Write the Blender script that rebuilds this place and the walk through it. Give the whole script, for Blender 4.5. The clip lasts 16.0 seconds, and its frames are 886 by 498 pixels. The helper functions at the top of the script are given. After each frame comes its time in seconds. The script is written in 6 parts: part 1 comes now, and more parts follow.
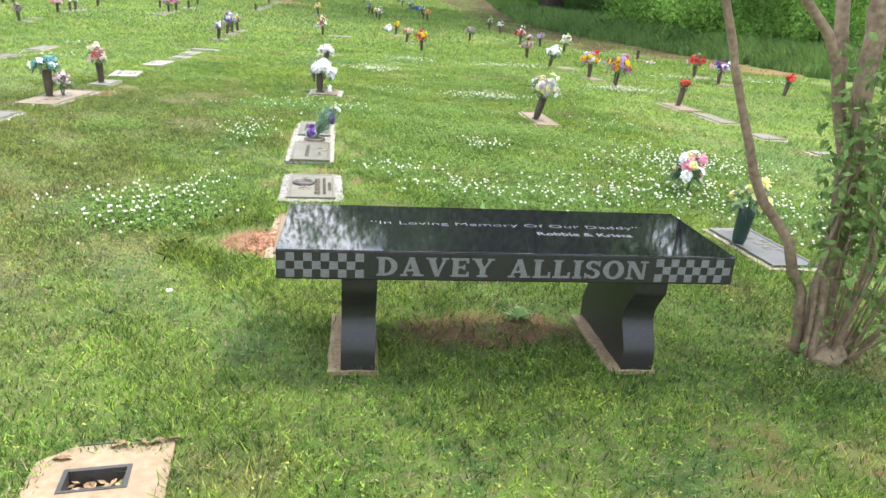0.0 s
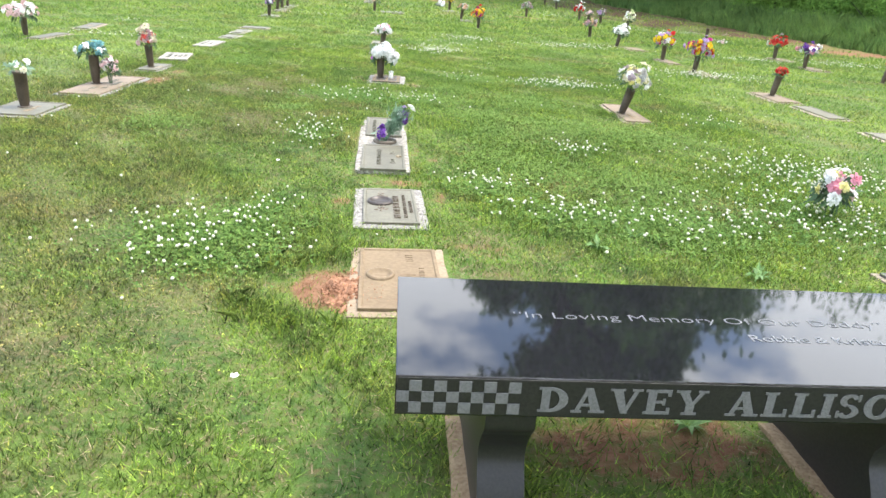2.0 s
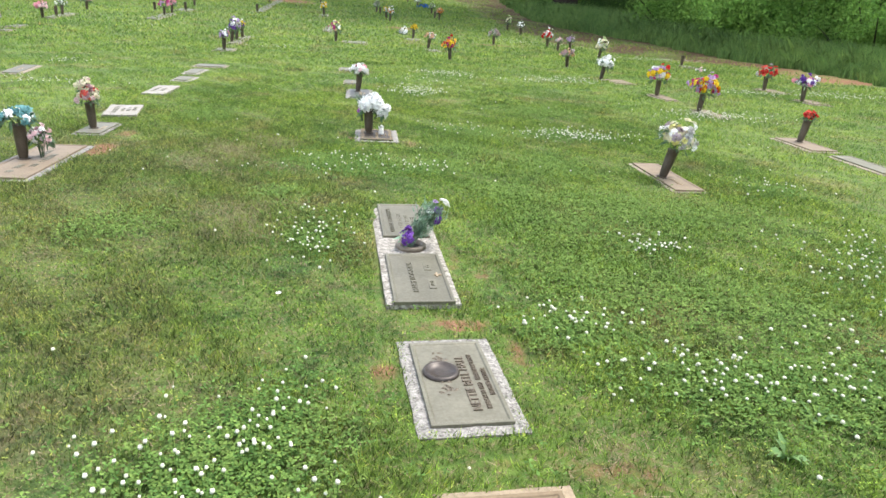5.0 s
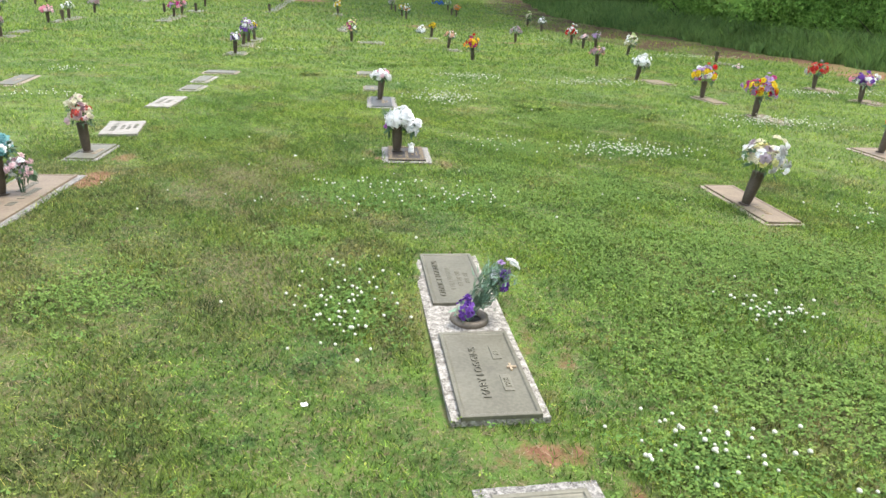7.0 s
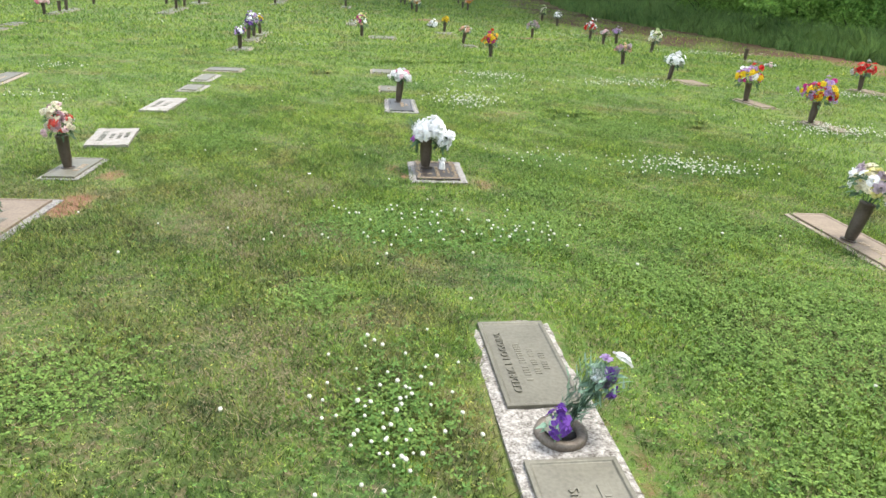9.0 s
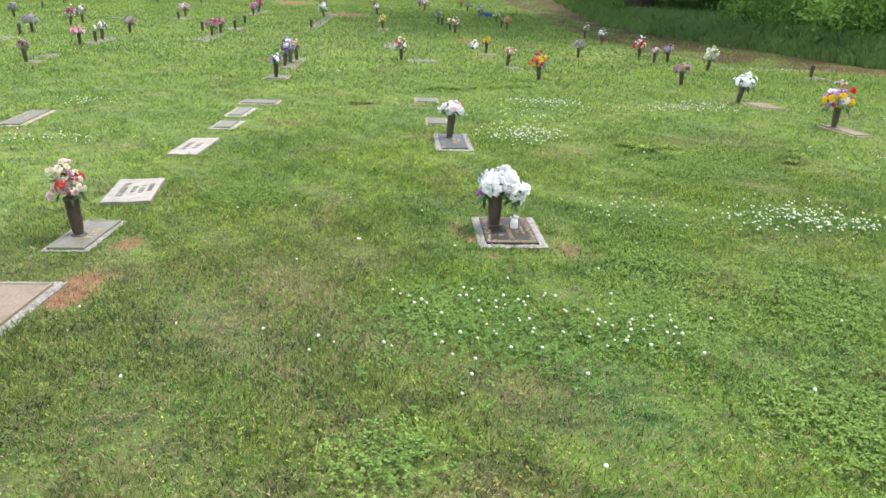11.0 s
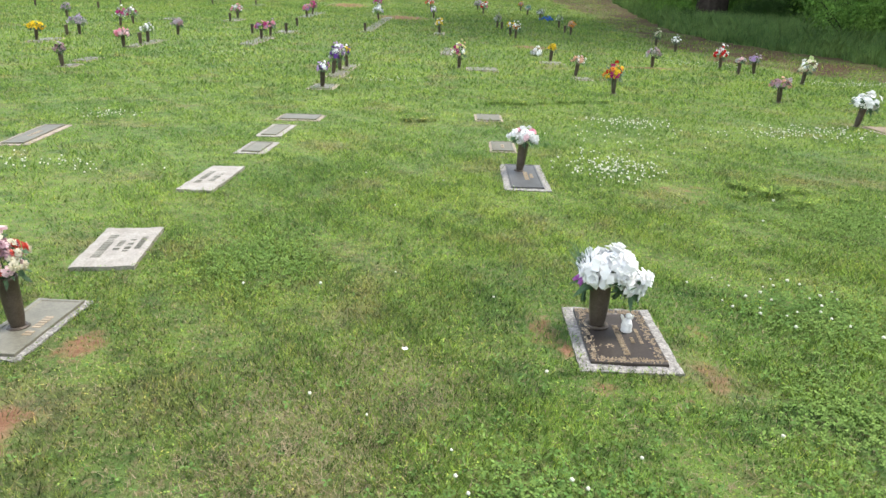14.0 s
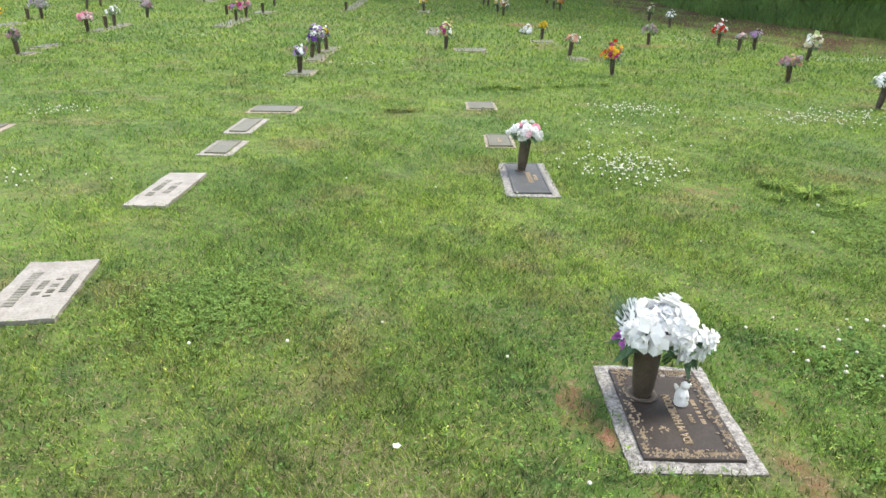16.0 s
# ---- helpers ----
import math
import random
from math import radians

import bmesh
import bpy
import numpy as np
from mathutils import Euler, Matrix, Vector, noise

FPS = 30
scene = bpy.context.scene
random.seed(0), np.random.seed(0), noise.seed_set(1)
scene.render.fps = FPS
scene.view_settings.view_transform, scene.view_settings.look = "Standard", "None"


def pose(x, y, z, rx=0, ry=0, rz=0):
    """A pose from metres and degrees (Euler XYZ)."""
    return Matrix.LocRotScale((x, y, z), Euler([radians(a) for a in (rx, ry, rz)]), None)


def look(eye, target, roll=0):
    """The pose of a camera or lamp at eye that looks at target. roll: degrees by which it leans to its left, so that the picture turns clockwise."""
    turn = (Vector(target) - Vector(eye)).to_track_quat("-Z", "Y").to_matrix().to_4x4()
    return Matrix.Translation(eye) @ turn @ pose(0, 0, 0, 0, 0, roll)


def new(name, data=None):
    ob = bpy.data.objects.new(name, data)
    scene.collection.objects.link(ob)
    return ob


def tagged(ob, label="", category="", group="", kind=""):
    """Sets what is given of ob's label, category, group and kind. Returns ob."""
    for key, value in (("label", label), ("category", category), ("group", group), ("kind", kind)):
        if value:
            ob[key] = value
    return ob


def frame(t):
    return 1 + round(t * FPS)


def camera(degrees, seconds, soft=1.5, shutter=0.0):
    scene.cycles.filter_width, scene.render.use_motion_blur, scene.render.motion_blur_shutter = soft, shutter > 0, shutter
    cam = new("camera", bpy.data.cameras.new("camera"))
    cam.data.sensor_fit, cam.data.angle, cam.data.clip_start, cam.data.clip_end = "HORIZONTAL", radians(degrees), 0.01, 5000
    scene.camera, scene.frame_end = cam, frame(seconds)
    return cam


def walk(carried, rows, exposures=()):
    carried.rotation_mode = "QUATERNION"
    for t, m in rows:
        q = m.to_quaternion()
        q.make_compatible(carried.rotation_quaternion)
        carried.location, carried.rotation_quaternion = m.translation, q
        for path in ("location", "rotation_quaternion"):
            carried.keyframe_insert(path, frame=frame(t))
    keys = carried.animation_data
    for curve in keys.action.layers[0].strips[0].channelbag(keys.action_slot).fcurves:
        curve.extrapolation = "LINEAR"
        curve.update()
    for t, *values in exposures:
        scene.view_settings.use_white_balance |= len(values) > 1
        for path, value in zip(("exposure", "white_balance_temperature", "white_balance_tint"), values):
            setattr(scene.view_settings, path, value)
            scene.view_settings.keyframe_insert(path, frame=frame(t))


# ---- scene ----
cam = camera(65.6, 16.0)
PATH = [
    (0, (0.31, 0.316, 1.193), (0.542, 2.19, 0.532), 3.7),
    (0.5, (0.233, 0.414, 1.178), (0.45, 2.258, 0.433), 3.8),
    (1, (0.208, 0.641, 1.194), (0.288, 2.478, 0.406), 2.5),
    (1.5, (0.167, 0.87, 1.218), (0.169, 2.706, 0.425), 2.4),
    (1.8, (0.084, 1.016, 1.247), (0.161, 2.865, 0.488), 3.4),
    (2, (0.042, 1.101, 1.254), (0.161, 2.957, 0.518), 3.8),
    (2.5, (-0.024, 1.376, 1.263), (0.089, 3.24, 0.545), 3.1),
    (3, (-0.051, 1.675, 1.38), (0.044, 3.539, 0.661), 3.2),
    (3.5, (-0.182, 1.847, 1.403), (-0.069, 3.718, 0.705), 3.9),
    (3.7, (-0.238, 1.904, 1.399), (-0.076, 3.774, 0.708), 4.0),
    (5.8, (-0.535, 2.951, 1.432), (-0.278, 4.818, 0.763), 3.2),
    (6, (-0.558, 3.053, 1.429), (-0.308, 4.923, 0.763), 2.9),
    (6.5, (-0.559, 3.317, 1.446), (-0.34, 5.186, 0.769), 2.3),
    (7, (-0.576, 3.476, 1.445), (-0.366, 5.341, 0.753), 2.4),
    (7.5, (-0.68, 3.69, 1.446), (-0.467, 5.55, 0.741), 2.4),
    (8, (-0.721, 3.879, 1.433), (-0.508, 5.735, 0.718), 1.6),
    (8.5, (-0.723, 4.154, 1.435), (-0.511, 6.01, 0.723), 2.4),
    (9, (-0.751, 4.412, 1.432), (-0.55, 6.271, 0.722), 2.7),
    (9.5, (-0.84, 4.694, 1.474), (-0.665, 6.563, 0.784), 2.3),
    (9.7, (-0.853, 4.783, 1.486), (-0.686, 6.654, 0.801), 2.0),
    (11.8, (-0.967, 5.835, 1.483), (-0.909, 7.726, 0.833), 1.7),
    (12, (-0.961, 5.94, 1.485), (-0.915, 7.833, 0.84), 1.9),
    (12.5, (-0.964, 6.177, 1.479), (-0.942, 8.069, 0.833), 2.3),
    (13, (-1.045, 6.442, 1.494), (-1.045, 8.334, 0.847), 1.6),
    (13.5, (-1.066, 6.656, 1.494), (-1.081, 8.547, 0.842), 1.5),
    (14, (-1.04, 6.911, 1.496), (-1.076, 8.797, 0.83), 1.7),
    (14.5, (-1.043, 7.095, 1.487), (-1.091, 8.972, 0.799), 2.0),
    (15, (-1.11, 7.333, 1.494), (-1.153, 9.205, 0.792), 1.6),
    (15.5, (-1.125, 7.533, 1.486), (-1.137, 9.4, 0.77), 1.0),
    (16, (-1.104, 7.745, 1.501), (-1.104, 9.611, 0.779), 0.9),
]
walk(cam, [(t, look(eye, target, roll)) for t, eye, target, roll in PATH],
     exposures=[(0, 1.33), (2.5, 1.23), (3.5, 1.0), (7.0, 0.92), (12.5, 0.85), (16, 0.78)])

# ---- world, sun, exposure ----
SUN_EL, SUN_AZ = 63.0, 65.0  # degrees above the horizon; compass turn from +y towards +x
world = bpy.data.worlds.new("sky")
scene.world = world
world.use_nodes = True
wn, wl = world.node_tree.nodes, world.node_tree.links
wn.clear()
sky = wn.new("ShaderNodeTexSky")
sky.sky_type, sky.sun_disc = "NISHITA", False
sky.sun_elevation, sky.sun_rotation = radians(SUN_EL), radians(SUN_AZ)
wtc = wn.new("ShaderNodeTexCoord")
wmap = wn.new("ShaderNodeMapping")
wmap.inputs["Scale"].default_value = (1.0, 1.0, 2.2)
wnoise = wn.new("ShaderNodeTexNoise")
wnoise.inputs["Scale"].default_value, wnoise.inputs["Detail"].default_value = 5.0, 9.0
wramp = wn.new("ShaderNodeValToRGB")
wramp.color_ramp.elements[0].position, wramp.color_ramp.elements[1].position = 0.475, 0.58
wmix = wn.new("ShaderNodeMix")
wmix.data_type = "RGBA"
wmix.inputs["B"].default_value = (8.6, 9.0, 9.6, 1)
wbg = wn.new("ShaderNodeBackground")
wbg.inputs["Strength"].default_value = 0.19
wout = wn.new("ShaderNodeOutputWorld")
wl.new(wtc.outputs["Generated"], wmap.inputs["Vector"])
wl.new(wmap.outputs["Vector"], wnoise.inputs["Vector"])
wl.new(wnoise.outputs["Fac"], wramp.inputs["Fac"])
wl.new(wramp.outputs["Color"], wmix.inputs["Factor"])
wl.new(sky.outputs["Color"], wmix.inputs["A"])
wl.new(wmix.outputs["Result"], wbg.inputs["Color"])
wl.new(wbg.outputs["Background"], wout.inputs["Surface"])

sun = new("sun", bpy.data.lights.new("sun", "SUN"))
sun.data.energy, sun.data.angle, sun.data.color = 2.8, radians(16), (1.0, 0.95, 0.87)
sun_way = Vector((math.sin(radians(SUN_AZ)) * math.cos(radians(SUN_EL)), math.cos(radians(SUN_AZ)) * math.cos(radians(SUN_EL)), math.sin(radians(SUN_EL))))
sun.matrix_world = look(sun_way * 60, (0, 0, 0))


# ---- materials ----
def material(name, low, high, scale=20.0, rough=0.7, metal=0.0, bump=0.2, fine=8.0, island=0.0, per_object=0.0, thin=0.0, gloss=0.5, depth=0.01):
    """Two-scale noise between two colours, with relief; island and per_object vary the value, thin lets light through."""
    m = bpy.data.materials.new(name)
    m.use_nodes = True
    n, l = m.node_tree.nodes, m.node_tree.links
    b = n["Principled BSDF"]
    geo = n.new("ShaderNodeNewGeometry")
    n1, n2 = n.new("ShaderNodeTexNoise"), n.new("ShaderNodeTexNoise")
    n1.inputs["Scale"].default_value, n1.inputs["Detail"].default_value = scale, 3.0
    n2.inputs["Scale"].default_value, n2.inputs["Detail"].default_value = scale * fine, 2.0
    l.new(geo.outputs["Position"], n1.inputs["Vector"])
    l.new(geo.outputs["Position"], n2.inputs["Vector"])
    add = n.new("ShaderNodeMath")
    add.operation = "MULTIPLY_ADD"
    add.inputs[1].default_value = 0.5
    l.new(n2.outputs["Fac"], add.inputs[0])
    half = n.new("ShaderNodeMath")
    half.operation = "MULTIPLY"
    half.inputs[1].default_value = 0.5
    l.new(n1.outputs["Fac"], half.inputs[0])
    l.new(half.outputs[0], add.inputs[2])
    ramp = n.new("ShaderNodeValToRGB")
    ramp.color_ramp.elements[0].position, ramp.color_ramp.elements[1].position = 0.36, 0.64
    ramp.color_ramp.elements[0].color, ramp.color_ramp.elements[1].color = (*low, 1), (*high, 1)
    l.new(add.outputs[0], ramp.inputs["Fac"])
    colour = ramp.outputs["Color"]
    for amount, kind in ((island, "island"), (per_object, "object")):
        if amount:
            if kind == "island":
                rnd = geo.outputs["Random Per Island"]
            else:
                rnd = n.new("ShaderNodeObjectInfo").outputs["Random"]
            hsv = n.new("ShaderNodeHueSaturation")
            rng = n.new("ShaderNodeMapRange")
            rng.inputs["To Min"].default_value, rng.inputs["To Max"].default_value = 1 - amount, 1 + amount
            l.new(rnd, rng.inputs["Value"])
            l.new(rng.outputs["Result"], hsv.inputs["Value"])
            l.new(colour, hsv.inputs["Color"])
            colour = hsv.outputs["Color"]
    l.new(colour, b.inputs["Base Color"])
    b.inputs["Roughness"].default_value, b.inputs["Metallic"].default_value = rough, metal
    b.inputs["Specular IOR Level"].default_value = gloss
    if bump:
        bp = n.new("ShaderNodeBump")
        bp.inputs["Strength"].default_value, bp.inputs["Distance"].default_value = bump, depth
        l.new(add.outputs[0], bp.inputs["Height"])
        l.new(bp.outputs["Normal"], b.inputs["Normal"])
    if thin:
        tr = n.new("ShaderNodeBsdfTranslucent")
        mix = n.new("ShaderNodeMixShader")
        mix.inputs["Fac"].default_value = thin
        l.new(colour, tr.inputs["Color"])
        l.new(b.outputs["BSDF"], mix.inputs[1])
        l.new(tr.outputs["BSDF"], mix.inputs[2])
        l.new(mix.outputs["Shader"], n["Material Output"].inputs["Surface"])
    return m


def lawn_material(name, blades, clumps=1.0):
    """Mown mixed grass: fresh, yellowish and bluish greens in drifts, straw-coloured dry drifts; the sheet also shows bare clay."""
    m = bpy.data.materials.new(name)
    m.use_nodes = True
    n, l = m.node_tree.nodes, m.node_tree.links
    b = n["Principled BSDF"]
    geo = n.new("ShaderNodeNewGeometry")

    def drift(scale, lo, hi, detail=4.0, offset=0.0):
        v = n.new("ShaderNodeVectorMath")
        v.inputs[1].default_value = (offset, offset * 0.7, 0)
        l.new(geo.outputs["Position"], v.inputs[0])
        t = n.new("ShaderNodeTexNoise")
        t.inputs["Scale"].default_value, t.inputs["Detail"].default_value = scale, detail + 3
        t.inputs["Roughness"].default_value = 0.66
        l.new(v.outputs["Vector"], t.inputs["Vector"])
        r = n.new("ShaderNodeMapRange")
        r.inputs["From Min"].default_value, r.inputs["From Max"].default_value = lo, hi
        l.new(t.outputs["Fac"], r.inputs["Value"])
        return r.outputs["Result"]

    def blend(f, a, c):
        x = n.new("ShaderNodeMix")
        x.data_type = "RGBA"
        l.new(f, x.inputs["Factor"])
        for s, v in (("A", a), ("B", c)):
            if isinstance(v, tuple):
                x.inputs[s].default_value = (*v, 1)
            else:
                l.new(v, x.inputs[s])
        return x.outputs["Result"]

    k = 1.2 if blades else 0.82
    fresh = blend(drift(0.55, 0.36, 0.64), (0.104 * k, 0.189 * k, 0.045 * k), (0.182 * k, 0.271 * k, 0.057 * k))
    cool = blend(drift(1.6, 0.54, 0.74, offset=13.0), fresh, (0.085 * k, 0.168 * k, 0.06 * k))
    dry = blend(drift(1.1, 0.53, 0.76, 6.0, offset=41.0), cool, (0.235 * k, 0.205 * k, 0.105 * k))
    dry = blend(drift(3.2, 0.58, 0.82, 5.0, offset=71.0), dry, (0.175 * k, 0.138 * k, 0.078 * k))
    # the trodden strip west of the marker row is thinner and browner
    axes = n.new("ShaderNodeSeparateXYZ")
    l.new(geo.outputs["Position"], axes.inputs[0])
    sway = n.new("ShaderNodeMath")
    sway.operation = "MULTIPLY_ADD"
    sway.inputs[1].default_value = 2.2
    l.new(drift(0.9, 0.3, 0.7, 4.0, offset=23.0), sway.inputs[0])
    l.new(axes.outputs["X"], sway.inputs[2])
    west = n.new("ShaderNodeMapRange")
    west.inputs["From Min"].default_value, west.inputs["From Max"].default_value = 0.7, -0.5
    west.inputs["To Max"].default_value = 0.62
    l.new(sway.outputs[0], west.inputs["Value"])
    reach = n.new("ShaderNodeMapRange")
    reach.inputs["From Min"].default_value, reach.inputs["From Max"].default_value = 11.5, 8.0
    l.new(axes.outputs["Y"], reach.inputs["Value"])
    patchy = n.new("ShaderNodeMath")
    patchy.operation = "MULTIPLY"
    l.new(west.outputs["Result"], patchy.inputs[0])
    l.new(reach.outputs["Result"], patchy.inputs[1])
    broken = n.new("ShaderNodeMath")
    broken.operation = "MULTIPLY"
    l.new(patchy.outputs[0], broken.inputs[0])
    l.new(drift(3.8, 0.30, 0.60, 5.0, offset=57.0), broken.inputs[1])
    colour = blend(broken.outputs[0], dry, (0.122 * k, 0.122 * k, 0.06 * k))
    mottle = n.new("ShaderNodeMix")
    mottle.data_type, mottle.blend_type = "RGBA", "MULTIPLY"
    mottle.inputs["Factor"].default_value = 1.0
    l.new(colour, mottle.inputs["A"])
    l.new(blend(drift(6.5, 0.36, 0.64, 4.0, offset=31.0), (0.62, 0.67, 0.72), (1.34, 1.29, 1.16)), mottle.inputs["B"])
    colour = mottle.outputs["Result"]
    if blades:
        clump = n.new("ShaderNodeMix")
        clump.data_type, clump.blend_type = "RGBA", "MULTIPLY"
        clump.inputs["Factor"].default_value = 1.0
        l.new(colour, clump.inputs["A"])
        l.new(blend(drift(46.0, 0.36, 0.64, 2.0, offset=5.0), tuple(1 - 0.43 * clumps for c in range(3)), (1 + 0.42 * clumps, 1 + 0.38 * clumps, 1 + 0.24 * clumps)), clump.inputs["B"])
        colour = clump.outputs["Result"]
        rnd = n.new("ShaderNodeValToRGB")
        e = rnd.color_ramp.elements
        dim = 1 - 0.63 * clumps
        e[0].color, e[1].color = (dim * 0.92, dim, dim, 1), (1 + 0.75 * clumps, 1 + 0.55 * clumps, 1 + 0.25 * clumps, 1)
        e.new(0.5).color = (1.0, 1.0, 1.0, 1)
        e.new(0.93).color = (1.5, 1.42, 1.2, 1)
        e.new(0.95).color = (2.3, 1.5, 1.7, 1)
        l.new(geo.outputs["Random Per Island"], rnd.inputs["Fac"])
        mul = n.new("ShaderNodeMix")
        mul.data_type, mul.blend_type = "RGBA", "MULTIPLY"
        mul.inputs["Factor"].default_value = 1.0
        l.new(colour, mul.inputs["A"])
        l.new(rnd.outputs["Color"], mul.inputs["B"])
        colour = mul.outputs["Result"]
        b.inputs["Specular IOR Level"].default_value = 0.16
        tr = n.new("ShaderNodeBsdfTranslucent")
        mix = n.new("ShaderNodeMixShader")
        mix.inputs["Fac"].default_value = 0.35
        l.new(colour, tr.inputs["Color"])
        l.new(b.outputs["BSDF"], mix.inputs[1])
        l.new(tr.outputs["BSDF"], mix.inputs[2])
        l.new(mix.outputs["Shader"], n["Material Output"].inputs["Surface"])
    else:
        soil = blend(drift(18.0, 0.35, 0.65), (0.175, 0.085, 0.046), (0.29, 0.16, 0.094))
        near_soil = blend(drift(26.0, 0.48, 0.70, offset=7.0), colour, (0.20, 0.155, 0.085))
        at = n.new("ShaderNodeAttribute")
        at.attribute_name = "bare"
        edge = n.new("ShaderNodeMath")
        edge.operation = "MULTIPLY_ADD"
        edge.inputs[1].default_value = 0.55
        l.new(drift(9.0, 0.3, 0.7, 5.0, offset=3.0), edge.inputs[0])
        l.new(at.outputs["Fac"], edge.inputs[2])
        cut = n.new("ShaderNodeMapRange")
        cut.inputs["From Min"].default_value, cut.inputs["From Max"].default_value = 0.80, 1.12
        l.new(edge.outputs[0], cut.inputs["Value"])
        litter_shade = n.new("ShaderNodeAttribute")
        litter_shade.attribute_name = "litter"
        # leaf litter brown, darkened further to paint in the wood's shade
        earth = blend(litter_shade.outputs["Fac"], soil, blend(drift(14.0, 0.35, 0.65, offset=9.0), (0.045, 0.03, 0.018), (0.1, 0.06, 0.036)))
        colour = blend(cut.outputs["Result"], near_soil, earth)
        bp = n.new("ShaderNodeBump")
        bp.inputs["Strength"].default_value, bp.inputs["Distance"].default_value = 0.7, 0.03
        l.new(drift(34.0, 0.2, 0.8, 6.0), bp.inputs["Height"])
        l.new(bp.outputs["Normal"], b.inputs["Normal"])
        b.inputs["Specular IOR Level"].default_value = 0.1
    l.new(colour, b.inputs["Base Color"])
    b.inputs["Roughness"].default_value = 0.75
    return m


